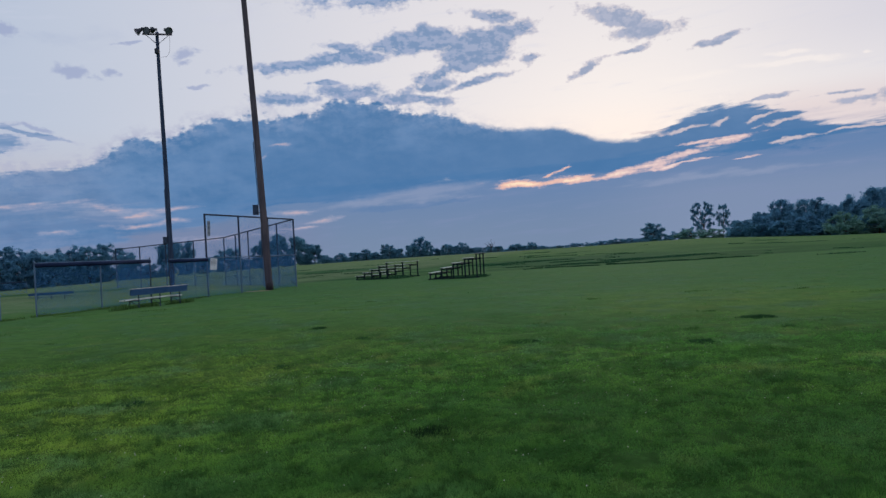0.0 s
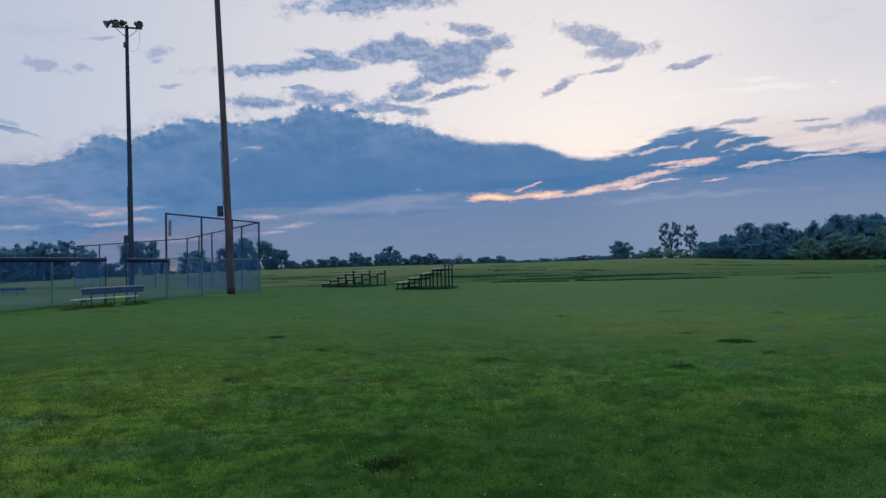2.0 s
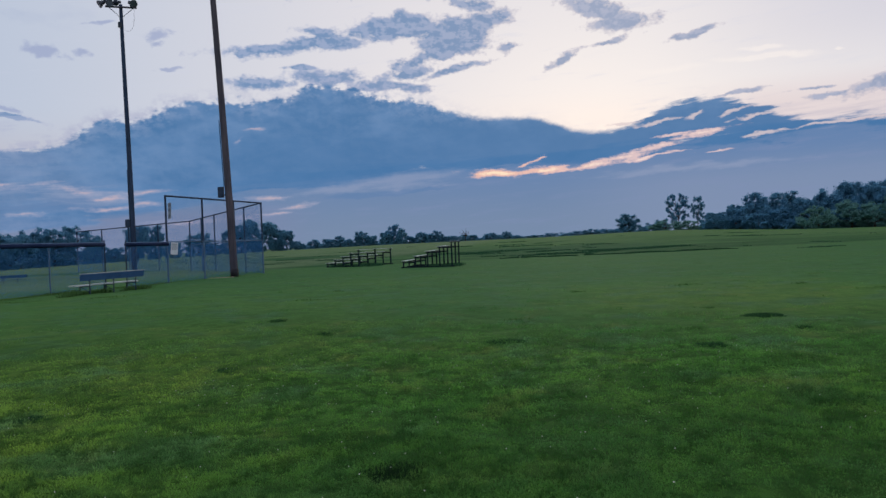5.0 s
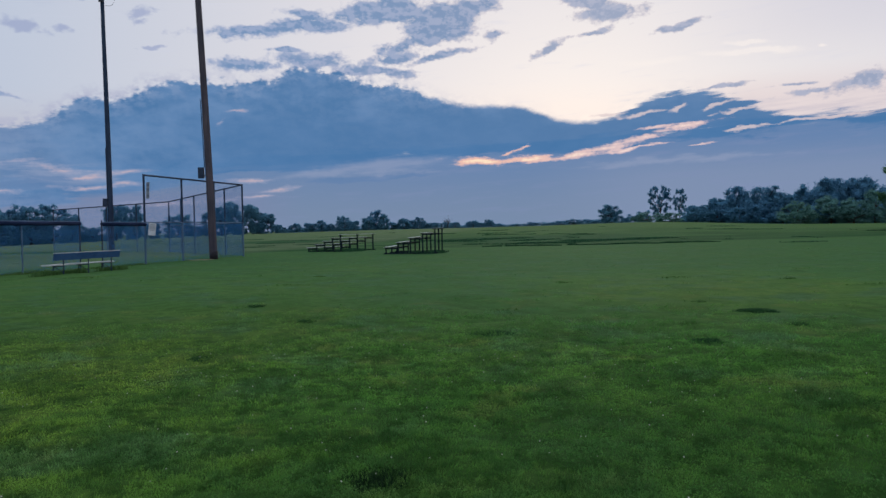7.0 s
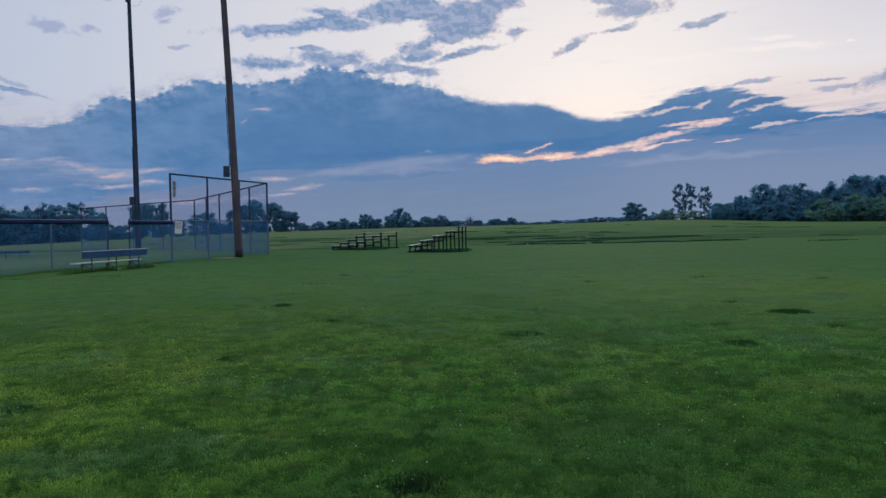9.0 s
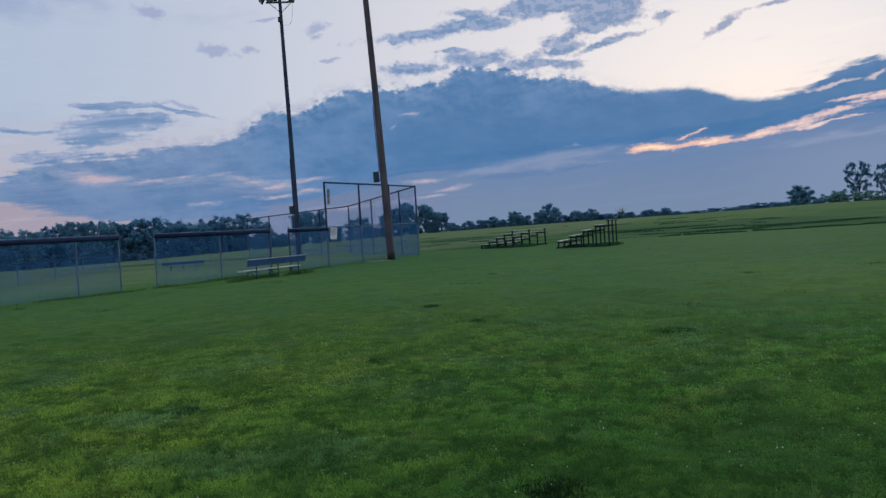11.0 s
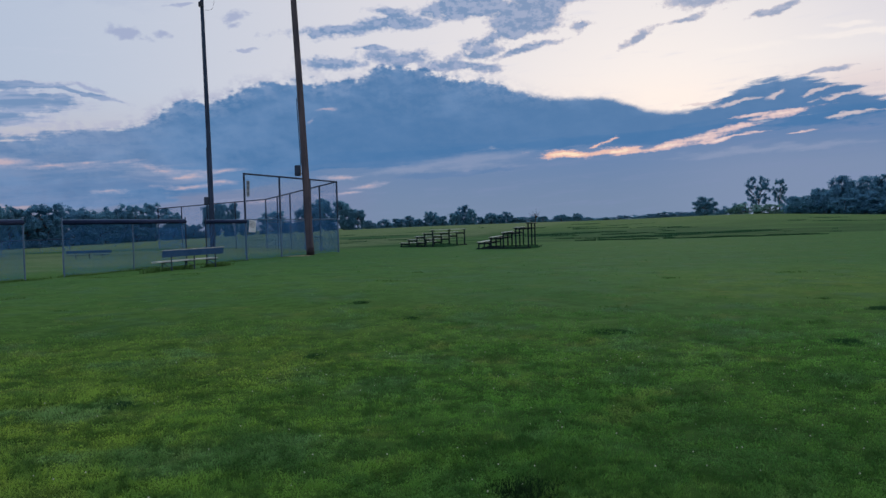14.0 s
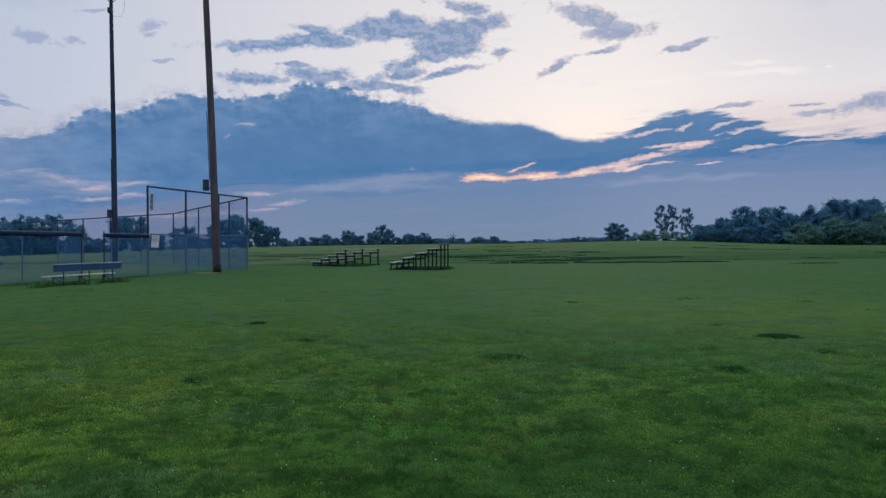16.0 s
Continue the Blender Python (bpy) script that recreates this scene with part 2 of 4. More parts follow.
# warm breaks low on the horizon
breaks = 0.9 * union([blob(-26.4, 4.3, 1.9, 0.26, -3), blob(-24.9, 3.85, 1.2, 0.18, 0), blob(-22.3, 4.15, 2.2, 0.20, 4), blob(-24.4, 3.1, 2.4, 0.22, 2), blob(-22.6, 3.3, 1.2, 0.24, 4), blob(-29.8, 2.85, 1.6, 0.18, 0), blob(-28.6, 4.8, 1.4, 0.16, 0) * 0.7, blob(-14.2, 3.65, 1.7, 0.24, -3), blob(-12.0, 2.95, 1.8, 0.22, 6), blob(-13.8, 2.5, 1.6, 0.14, 3), blob(-36.8, 4.85, 3.2, 0.55, -6) * 1.2, blob(-33.0, 4.5, 3.0, 0.30, 3), blob(-31.2, 4.7, 1.2, 0.2, 10), blob(-43.8, 4.75, 3.2, 0.18, -3) * 0.7, blob(-19.5, 2.0, 3.5, 0.3, 3) * 0.7, blob(-15.1, 8.3, 0.9, 0.14, 6), blob(-16.2, 7.6, 0.5, 0.14, 35) * 0.8])
torn = breaks + streak * 1.6 + thread * 1.2 + fine * 0.8
colour = blend(step(torn, -0.1, 0.6) * 0.45, colour, srgb(170, 170, 194))
colour = blend(step(torn, 0.40, 1.1) * 0.58, colour, srgb(214, 186, 188))
# lit gap under the bank where the sun stands, in broken parallel strands
strands = union([blob(2.1, 4.78, 2.7, 0.40, -3) * 1.6, blob(5.6, 4.85, 3.4, 0.34, 1) * 1.15, blob(9.0, 5.05, 2.9, 0.30, 5) * 1.1, blob(11.6, 5.55, 2.4, 0.36, 10) * 1.1, blob(13.2, 5.40, 2.7, 0.14, 6), blob(13.7, 6.10, 2.1, 0.26, 8) * 1.1, blob(16.4, 6.68, 2.7, 0.24, 8), blob(14.4, 6.78, 1.7, 0.10, 4) * 0.8, blob(17.3, 5.5, 1.2, 0.09, 2), blob(4.4, 5.45, 1.3, 0.13, 22) * 0.8])
pales = union([blob(20.4, 6.35, 1.8, 0.20, 6), blob(25.0, 6.72, 5.0, 0.12, 3), blob(16.4, 7.95, 1.1, 0.20, 16), blob(18.7, 8.0, 1.2, 0.20, 18), blob(13.4, 7.62, 1.9, 0.14, 5), blob(11.4, 7.72, 1.6, 0.12, 4), blob(19.8, 7.6, 1.6, 0.14, 10)])
colour = blend(step(pales + thread * 1.4 + fine * 0.9, 0.05, 0.6) * 0.75, colour, srgb(222, 205, 206))
gap = strands + thread * 2.2 + streak * 0.9 + fine * 1.0
colour = blend(step(gap, -0.05, 0.40) * 0.55, colour, srgb(178, 168, 186))
colour = blend(step(gap, 0.15, 0.70) * 0.92, colour, blend(step(AZ, 3.0, 12.0), srgb(240, 192, 176), srgb(226, 198, 198)))
colour = blend(step(gap, 0.70, 1.25) * 0.95, colour, blend(step(AZ, 3.0, 12.0), srgb(255, 228, 198), srgb(246, 222, 214)))
# brighter open sky overhead
colour = blend(step(EL, 22.0, 50.0) * 0.7, colour, (0.95, 1.02, 1.15))
back = wt.nodes.new("ShaderNodeBackground")
back.inputs[1].default_value = 1.0
wt.links.new(colour, back.inputs[0])
wout = wt.nodes.new("ShaderNodeOutputWorld")
wt.links.new(back.outputs[0], wout.inputs[0])

sun = new("sun", bpy.data.lights.new("sun", "SUN"))
sun.data.energy, sun.data.angle, sun.data.color = 0.5, radians(14), (1.0, 0.86, 0.72)
sun.matrix_world = look((0, 0, 50), Vector((0, 0, 50)) - Vector((math.sin(radians(SUN_AZ)) * math.cos(radians(SUN_EL + 4)), math.cos(radians(SUN_AZ)) * math.cos(radians(SUN_EL + 4)), math.sin(radians(SUN_EL + 4)))))
scene.view_settings.exposure = 0.0


# ---- materials ----
def material(name, build, rough=0.7, metal=0.0, bump=None, spec=0.3, thin=0.0):
    m = bpy.data.materials.new(name)
    m.use_nodes = True
    t = Num.tree = m.node_tree
    t.nodes.clear()
    out = t.nodes.new("ShaderNodeOutputMaterial")
    b = t.nodes.new("ShaderNodeBsdfPrincipled")
    t.links.new(b.outputs[0], out.inputs[0])
    b.inputs["Roughness"].default_value, b.inputs["Metallic"].default_value = rough, metal
    b.inputs["Specular IOR Level"].default_value = spec
    geo = t.nodes.new("ShaderNodeNewGeometry")
    tex = t.nodes.new("ShaderNodeTexCoord")
    c = build(geo, tex)
    if isinstance(c, tuple):
        b.inputs["Base Color"].default_value = (*c, 1)
    else:
        t.links.new(c, b.inputs["Base Color"])
    if thin:
        # leaves let light through
        tr, add = t.nodes.new("ShaderNodeBsdfTranslucent"), t.nodes.new("ShaderNodeAddShader")
        t.links.new(blend(1.0 - thin, c, (0.0, 0.0, 0.0)), tr.inputs[0])
        t.links.new(b.outputs[0], add.inputs[0])
        t.links.new(tr.outputs[0], add.inputs[1])
        t.links.new(add.outputs[0], out.inputs[0])
    if bump:
        scale, strength, dist = bump
        bn = t.nodes.new("ShaderNodeBump")
        bn.inputs["Strength"].default_value, bn.inputs["Distance"].default_value = strength, dist
        t.links.new(fbm(tex.outputs["Object"], scale, 5.0).s, bn.inputs["Height"])
        t.links.new(bn.outputs[0], b.inputs["Normal"])
    return m


def two_tone(a, b, scale, fine=30.0):
    def build(geo, tex):
        o = tex.outputs["Object"]
        big = step(fbm(o, scale, 4.0), 0.35, 0.65)
        small_n = fbm(o, fine, 5.0, 0.6)
        return blend((big * 0.6 + small_n * 0.6), a, b)
    return build


def turf_colour(p):
    """Meadow colour at a place: olive, green and blue-green patches, distance tint, shade painted into gaps."""
    s = Num.tree.nodes.new("ShaderNodeSeparateXYZ")
    Num.tree.links.new(p, s.inputs[0])
    x, y = Num(s.outputs[0]), Num(s.outputs[1])
    flat = vec(x, y, 0.0)
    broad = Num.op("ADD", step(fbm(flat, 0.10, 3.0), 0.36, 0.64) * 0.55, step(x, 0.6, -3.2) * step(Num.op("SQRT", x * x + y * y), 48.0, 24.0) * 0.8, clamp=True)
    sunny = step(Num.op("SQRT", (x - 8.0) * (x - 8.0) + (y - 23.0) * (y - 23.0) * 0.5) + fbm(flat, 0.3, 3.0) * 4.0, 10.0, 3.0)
    patch = step(fbm(flat, 0.55, 4.0, 0.6), 0.36, 0.64)
    clump = step(fbm(vec(x, y, 2.0), 2.8, 4.0, 0.62), 0.47, 0.56)
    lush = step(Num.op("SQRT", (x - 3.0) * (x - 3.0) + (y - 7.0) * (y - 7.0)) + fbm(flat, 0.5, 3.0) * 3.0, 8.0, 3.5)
    clover = step(fbm(vec(x, y, 4.0), 0.8, 4.0, 0.6), 0.50, 0.64)
    hollow_shade = step(fbm(vec(x, y, 8.0), 1.3, 5.0, 0.65), 0.50, 0.66)
    dry = step(fbm(vec(x, y, 12.0), 1.0, 4.0, 0.6), 0.54, 0.66)
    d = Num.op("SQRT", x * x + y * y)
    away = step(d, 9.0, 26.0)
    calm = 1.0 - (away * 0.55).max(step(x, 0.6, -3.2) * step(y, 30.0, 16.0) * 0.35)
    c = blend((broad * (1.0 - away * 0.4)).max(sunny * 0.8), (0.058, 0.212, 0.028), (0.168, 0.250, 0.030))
    # Blue-green distance tint painted into the colour, beginning about 9 m out.
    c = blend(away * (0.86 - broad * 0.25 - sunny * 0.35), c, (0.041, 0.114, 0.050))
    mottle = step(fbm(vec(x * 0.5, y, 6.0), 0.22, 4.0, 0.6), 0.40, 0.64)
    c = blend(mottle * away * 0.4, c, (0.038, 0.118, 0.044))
    c = blend(step(d + fbm(flat, 0.06, 3.0) * 40.0, 110.0, 165.0) * 0.3, c, (0.14, 0.19, 0.066))
    c = blend(patch * 0.5 * calm, c, (0.042, 0.146, 0.018))
    c = blend(clover * 0.6, c, (0.060, 0.140, 0.078))
    c = blend(dry * 0.45 * calm, c, (0.170, 0.150, 0.048))
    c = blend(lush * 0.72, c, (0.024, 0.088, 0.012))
    tussock = step(fbm(vec(x, y, 15.0), 5.0, 3.0, 0.6), 0.46, 0.58)
    c = blend(tussock * (1.0 - away) * 0.22, c, (0.090, 0.185, 0.030))
    c = blend(clump * 0.8 * calm, c, (0.026, 0.086, 0.014))
    c = blend(0.10 - away * 0.01, c, (0.100, 0.180, 0.118))
    # Small dark gaps between tufts: shade painted into the colour by noise.
    nook_shade = step(fbm(vec(x, y * 0.8, 21.0), 5.5, 3.0, 0.65), 0.50, 0.58) * step(d, 24.0, 10.0)
    c = blend(nook_shade * 0.66, c, (0.010, 0.038, 0.009))
    uncut = step(fbm(vec(x * 0.035, y * 0.11 - x * 0.04, 3.0), 1.0, 6.0, 0.65), 0.40, 0.54) * step(y - x * 0.35, 63.0, 68.0).max(step(x, -25.0, -33.0) * 0.75) * step(d + fbm(flat, 0.05, 3.0) * 50.0, 165.0, 110.0)
    c = blend(uncut * 0.9, c, (0.016, 0.066, 0.026))
    infield = step(x + 18.55 - (y - 24.27) * 0.222, -1.5, -7.0) * step(y, 8.0, 16.0)
    c = blend(infield * (0.35 + step(fbm(vec(x * 0.5, y, 17.0), 0.35, 4.0, 0.6), 0.40, 0.62) * 0.35), c, (0.150, 0.196, 0.118))
    swale = lambda ex, ey, rx, ry: 1.0 - Num.op("SQRT", (x - ex) * (x - ex) * (1 / rx ** 2) + (y - ey) * (y - ey) * (1 / ry ** 2))
    rank = swale(11.0, 93.0, 14.0, 15.0).max(swale(-19.0, 101.0, 9.0, 8.0)).max(swale(-40.0, 72.0, 14.0, 5.0)) + 0.12 + (fbm(vec(x * 0.06, y * 0.28 - x * 0.08, 31.0), 1.0, 6.0, 0.6) - 0.5) * 2.0
    c = blend(step(rank, 0.0, 0.45) * 0.85, c, (0.018, 0.078, 0.034))
    # Broader hollows between tufts: shade put into the colour, no dip in the ground.
    return blend(hollow_shade * 0.6 * calm, c, (0.014, 0.052, 0.012))


def shaded_turf_ground(geo, tex):
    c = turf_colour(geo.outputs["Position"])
    n = fbm(geo.outputs["Position"], 9.0, 6.0, 0.7)
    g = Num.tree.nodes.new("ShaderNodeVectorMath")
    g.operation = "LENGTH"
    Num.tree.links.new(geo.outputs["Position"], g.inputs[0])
    # Shade between blades painted into the ground, strongest near the origin.
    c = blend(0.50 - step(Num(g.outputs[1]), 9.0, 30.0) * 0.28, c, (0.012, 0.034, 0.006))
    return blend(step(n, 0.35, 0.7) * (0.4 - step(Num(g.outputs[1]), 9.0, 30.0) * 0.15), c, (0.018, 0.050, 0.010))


def turf_blade(geo, tex):
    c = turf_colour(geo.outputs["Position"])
    r = Num(geo.outputs["Random Per Island"])
    c = blend(step(r, 0.5, 1.0) * 0.08, c, (0.12, 0.16, 0.035))
    return blend(step(r, 0.45, 0.0) * 0.18, c, (0.018, 0.070, 0.012))


def leaf_colour(a, b):
    def build(geo, tex):
        r = Num(geo.outputs["Random Per Island"])
        info = Num.tree.nodes.new("ShaderNodeObjectInfo")
        c = blend(r, a, b)
        return blend(Num(info.outputs["Random"]) * 0.35, c, (a[0] * 0.6, a[1] * 0.7, a[2]))
    return build


M_TURF = material("turf", shaded_turf_ground, 0.95, bump=(6.0, 0.5, 0.05), spec=0.012)
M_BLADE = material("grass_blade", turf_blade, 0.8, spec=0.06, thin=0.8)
M_TALL = material("tall_grass", leaf_colour((0.030, 0.075, 0.020), (0.060, 0.115, 0.035)), 0.8, spec=0.1, thin=0.9)
# Dark blades for streaks and line on the rise, and shade under bleachers.
M_DARKGRASS = material("uncut_and_shade_grass", leaf_colour((0.016, 0.060, 0.028), (0.026, 0.082, 0.036)), 0.8, spec=0.1, thin=0.4)
M_WEED = material("weed_leaf", leaf_colour((0.011, 0.046, 0.016), (0.023, 0.072, 0.022)), 0.8, spec=0.15, thin=0.5)
M_WEED_DARK = material("dark_weed_leaf", leaf_colour((0.005, 0.018, 0.007), (0.012, 0.036, 0.012)), 0.8, spec=0.1, thin=0.4)
M_FLOWER = material("clover_flower", leaf_colour((0.30, 0.33, 0.27), (0.55, 0.56, 0.50)), 0.8)
# Blue of distance haze is mixed into the far trees' leaf colours.
M_HAZY_LEAF = material("hazy_tree_leaf", leaf_colour((0.047, 0.124, 0.180), (0.058, 0.144, 0.200)), 0.9, spec=0.02, thin=1.0)
M_LEAF_LIGHT = material("hazy_light_leaf", leaf_colour((0.056, 0.132, 0.118), (0.084, 0.166, 0.138)), 0.85, spec=0.04, thin=1.0)
M_LEAF_GREEN = material("green_leaf", leaf_colour((0.034, 0.086, 0.050), (0.060, 0.126, 0.062)), 0.85, spec=0.04, thin=0.8)
M_LEAF_DARK = material("dark_leaf", leaf_colour((0.014, 0.040, 0.026), (0.024, 0.060, 0.036)), 0.9, spec=0.02, thin=0.5)
M_BARK = material("bark", two_tone((0.035, 0.030, 0.028), (0.075, 0.065, 0.055), 2.0), 0.9, bump=(14.0, 0.6, 0.03))


def pole_wood(geo, tex, warm=((0.072, 0.069, 0.090), (0.112, 0.095, 0.112), (0.037, 0.038, 0.056))):
    o = tex.outputs["Object"]
    mp = Num.tree.nodes.new("ShaderNodeMapping")
    mp.inputs["Scale"].default_value = (14, 14, 0.5)
    Num.tree.links.new(o, mp.inputs[0])
    grainy = fbm(mp.outputs[0], 1.0, 6.0, 0.65)
    big = step(fbm(o, 0.5, 3.0), 0.35, 0.65)
    c = blend(big, warm[0], warm[1])
    return blend(step(grainy, 0.42, 0.62) * 0.55, c, warm[2])


M_POLE = material("weathered_pole_wood", pole_wood, 0.9, spec=0.06, bump=(9.0, 0.5, 0.02))
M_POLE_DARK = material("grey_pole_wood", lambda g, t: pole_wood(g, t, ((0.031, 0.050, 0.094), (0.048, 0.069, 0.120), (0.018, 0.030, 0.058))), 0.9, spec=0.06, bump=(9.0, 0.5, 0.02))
M_TAR = material("creosote_band", two_tone((0.009, 0.010, 0.016), (0.024, 0.022, 0.028), 4.0), 0.8, bump=(12.0, 0.4, 0.02))
M_GALV = material("galvanised_steel", two_tone((0.052, 0.105, 0.19), (0.09, 0.16, 0.27), 1.2), 0.6, 0.1)
M_DARKSTEEL = material("weathered_dark_steel", two_tone((0.012, 0.025, 0.056), (0.028, 0.048, 0.092), 1.5), 0.7, 0.1)
M_WIRE = material("chain_link_wire", two_tone((0.020, 0.135, 0.37), (0.036, 0.18, 0.47), 0.6), 0.7, spec=0.15)
M_PAD = material("dark_fence_cap", two_tone((0.008, 0.015, 0.042), (0.018, 0.030, 0.075), 1.0), 0.9, spec=0.03)
M_ALU = material("brushed_aluminium", two_tone((0.46, 0.48, 0.52), (0.60, 0.62, 0.66), 2.0), 0.42, 0.55)
M_BLUE = material("dull_blue_paint", two_tone((0.020, 0.062, 0.160), (0.038, 0.098, 0.225), 2.0), 0.75, spec=0.08)
M_BOARD = material("grey_weathered_board", two_tone((0.020, 0.028, 0.032), (0.045, 0.058, 0.062), 2.0), 0.9, spec=0.05, bump=(12.0, 0.4, 0.01))
M_SEAT = material("worn_seat_board", two_tone((0.30, 0.35, 0.36), (0.44, 0.50, 0.50), 2.0), 0.6, spec=0.3, bump=(12.0, 0.4, 0.01))
M_FRAME = material("dark_angle_iron", two_tone((0.007, 0.016, 0.022), (0.016, 0.030, 0.038), 2.0), 0.9, spec=0.05)
M_LAMP = material("cast_lamp_housing", two_tone((0.014, 0.020, 0.036), (0.034, 0.042, 0.062), 3.0), 0.6, 0.1)
M_GLASS = material("lamp_lens", two_tone((0.05, 0.065, 0.09), (0.09, 0.105, 0.13), 3.0), 0.2, spec=0.4)
M_STRIP = material("grey_strip_sign", two_tone((0.15, 0.18, 0.23), (0.24, 0.27, 0.32), 3.0), 0.6)
M_SIGN = material("faded_white_sign", two_tone((0.50, 0.53, 0.58), (0.68, 0.70, 0.74), 3.0), 0.6)
M_INK = material("faded_ink", two_tone((0.09, 0.11, 0.16), (0.16, 0.18, 0.24), 6.0), 0.7)
M_DIRT = material("bare_dirt", two_tone((0.12, 0.11, 0.075), (0.20, 0.18, 0.12), 1.0), 0.95)


# ---- mesh helpers ----
def mesh_of(name, bm, mat, smooth=False):
    me = bpy.data.meshes.new(name)
    bm.to_mesh(me)
    bm.free()
    me.materials.append(mat)
    if smooth:
        for p in me.polygons:
            p.use_smooth = True
    return me


def part(name, bm, mat, parent, label="", smooth=False):
    ob = new(name, mesh_of(name, bm, mat, smooth))
    ob.parent = parent
    if label:
        tagged(ob, label)
    return ob


def box(size, at=(0, 0, 0), turn=None, bevel=0.0):
    bm = bmesh.new()
    bmesh.ops.create_cube(bm, size=1, matrix=Matrix.Diagonal((*size, 1)))
    if bevel:
        bmesh.ops.bevel(bm, geom=bm.edges[:], offset=bevel, segments=2, affect="EDGES")
    bm.transform(Matrix.Translation(at) @ (turn.to_4x4() if turn else Matrix.Identity(4)))
    return bm


def tube(a, b, r0, r1=None, sides=10, bm=None):
    """A closed tapered round bar from a to b."""
    bm = bm or bmesh.new()
    a, b = Vector(a), Vector(b)
    r1 = r0 if r1 is None else r1
    way = b - a
    q = way.to_track_quat("Z", "Y")
    rings = []
    for c, r in ((a, r0), (b, r1)):
        rings.append([bm.verts.new(c + q @ Vector((r * math.cos(k * math.tau / sides), r * math.sin(k * math.tau / sides), 0))) for k in range(sides)])
    for k in range(sides):
        bm.faces.new((rings[0][k], rings[0][(k + 1) % sides], rings[1][(k + 1) % sides], rings[1][k]))
    bm.faces.new(rings[0][::-1])
    bm.faces.new(rings[1])
    return bm


def raw_mesh(name, verts, faces, mat):
    """A mesh from arrays; faces all of one corner count."""
    me = bpy.data.meshes.new(name)
    verts, faces = np.asarray(verts, dtype=np.float32), np.asarray(faces, dtype=np.int32)
    n, k = faces.shape
    me.vertices.add(len(verts))
    me.vertices.foreach_set("co", verts.ravel())
    me.loops.add(n * k)
    me.loops.foreach_set("vertex_index", faces.ravel())
    me.polygons.add(n)
    me.polygons.foreach_set("loop_start", np.arange(0, n * k, k, dtype=np.int32))
    me.polygons.foreach_set("loop_total", np.full(n, k, dtype=np.int32))
    me.update(calc_edges=True)
    me.materials.append(mat)
    return me


def empty(name, x, y, z=0.0, rz=0.0):
    ob = new(name)
    ob.matrix_world = pose(x, y, z, 0, 0, rz)
    ob.empty_display_size = 0.3
    return ob


# ---- ground ----
CX, CY = 0.9, 3.0
CREST = 180.0


def smooth01(u):
    u = np.clip(u, 0, 1)
    return u * u * (3 - 2 * u)


def ground_z(x, y):
    """Level playing field that rises to a low crest ahead and falls away towards the woods."""
    x, y = np.asarray(x, float), np.asarray(y, float)
    r = np.hypot(x - CX, y - CY)
    a = np.degrees(np.arctan2(x - CX, y - CY))
    h = -1.75 + 3.4 / (1 + np.exp(-(a + 24) / 7.5)) + 0.50 * np.exp(-((a - 14) / 6) ** 2) - 0.65 / (1 + np.exp(-(a - 20) / 2.5))
    h = h * smooth01((150 - np.abs(a)) / 60)
    z = h * smooth01((r - 70) / (CREST - 70)) - 0.004 * np.maximum(0, r - CREST) * (r < 1200) - 4.1 * (r >= 1200)
    z = z - 0.11 * (1 - smooth01((r - 13) / 14))
    rough = 0.020 * np.sin(x * 1.1 + 0.7 * np.sin(y * 0.6)) * np.sin(y * 0.9 + 0.5 * np.sin(x * 0.7)) + 0.012 * np.sin(x * 2.7 + y * 1.9) + 0.010 * np.sin(y * 3.3 - x * 2.1)
    return z + rough * np.clip((r - 2) / 4, 0, 1) * np.clip(1.4 - r / 60, 0, 1)


def make_ground():
    radii = [0.0] + list(np.geomspace(1.0, 60, 110)) + list(np.linspace(62, 240, 80)) + list(np.geomspace(260, 4500, 24))
    n = 360
    ang = np.linspace(0, 2 * math.pi, n, endpoint=False)
    verts, faces = [], []
    for r in radii[1:]:
        x, y = CX + r * np.sin(ang), CY + r * np.cos(ang)
        verts.append(np.stack([x, y, ground_z(x, y)], 1))
    verts = np.concatenate(verts)
    m = len(radii) - 1
    for k in range(m - 1):
        i = np.arange(n)
        j = (i + 1) % n
        faces.append(np.stack([k * n + i, (k + 1) * n + i, (k + 1) * n + j, k * n + j], 1))
    faces = np.concatenate(faces)[:, ::-1]
    hub = len(verts)
    verts = np.concatenate([verts, [[CX, CY, float(ground_z(CX, CY))]]])
    me = bpy.data.meshes.new("ground")
    me.from_pydata(verts.tolist(), [], [tuple(f) for f in faces.tolist()] + [(hub, (k + 1) % n, k) for k in range(n)])
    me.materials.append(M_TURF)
    for p in me.polygons:
        p.use_smooth = True
    ob = new("ground", me)
    return tagged(ob, "mown green meadow with olive and dark clover patches", "ground", kind="structure")


make_ground()


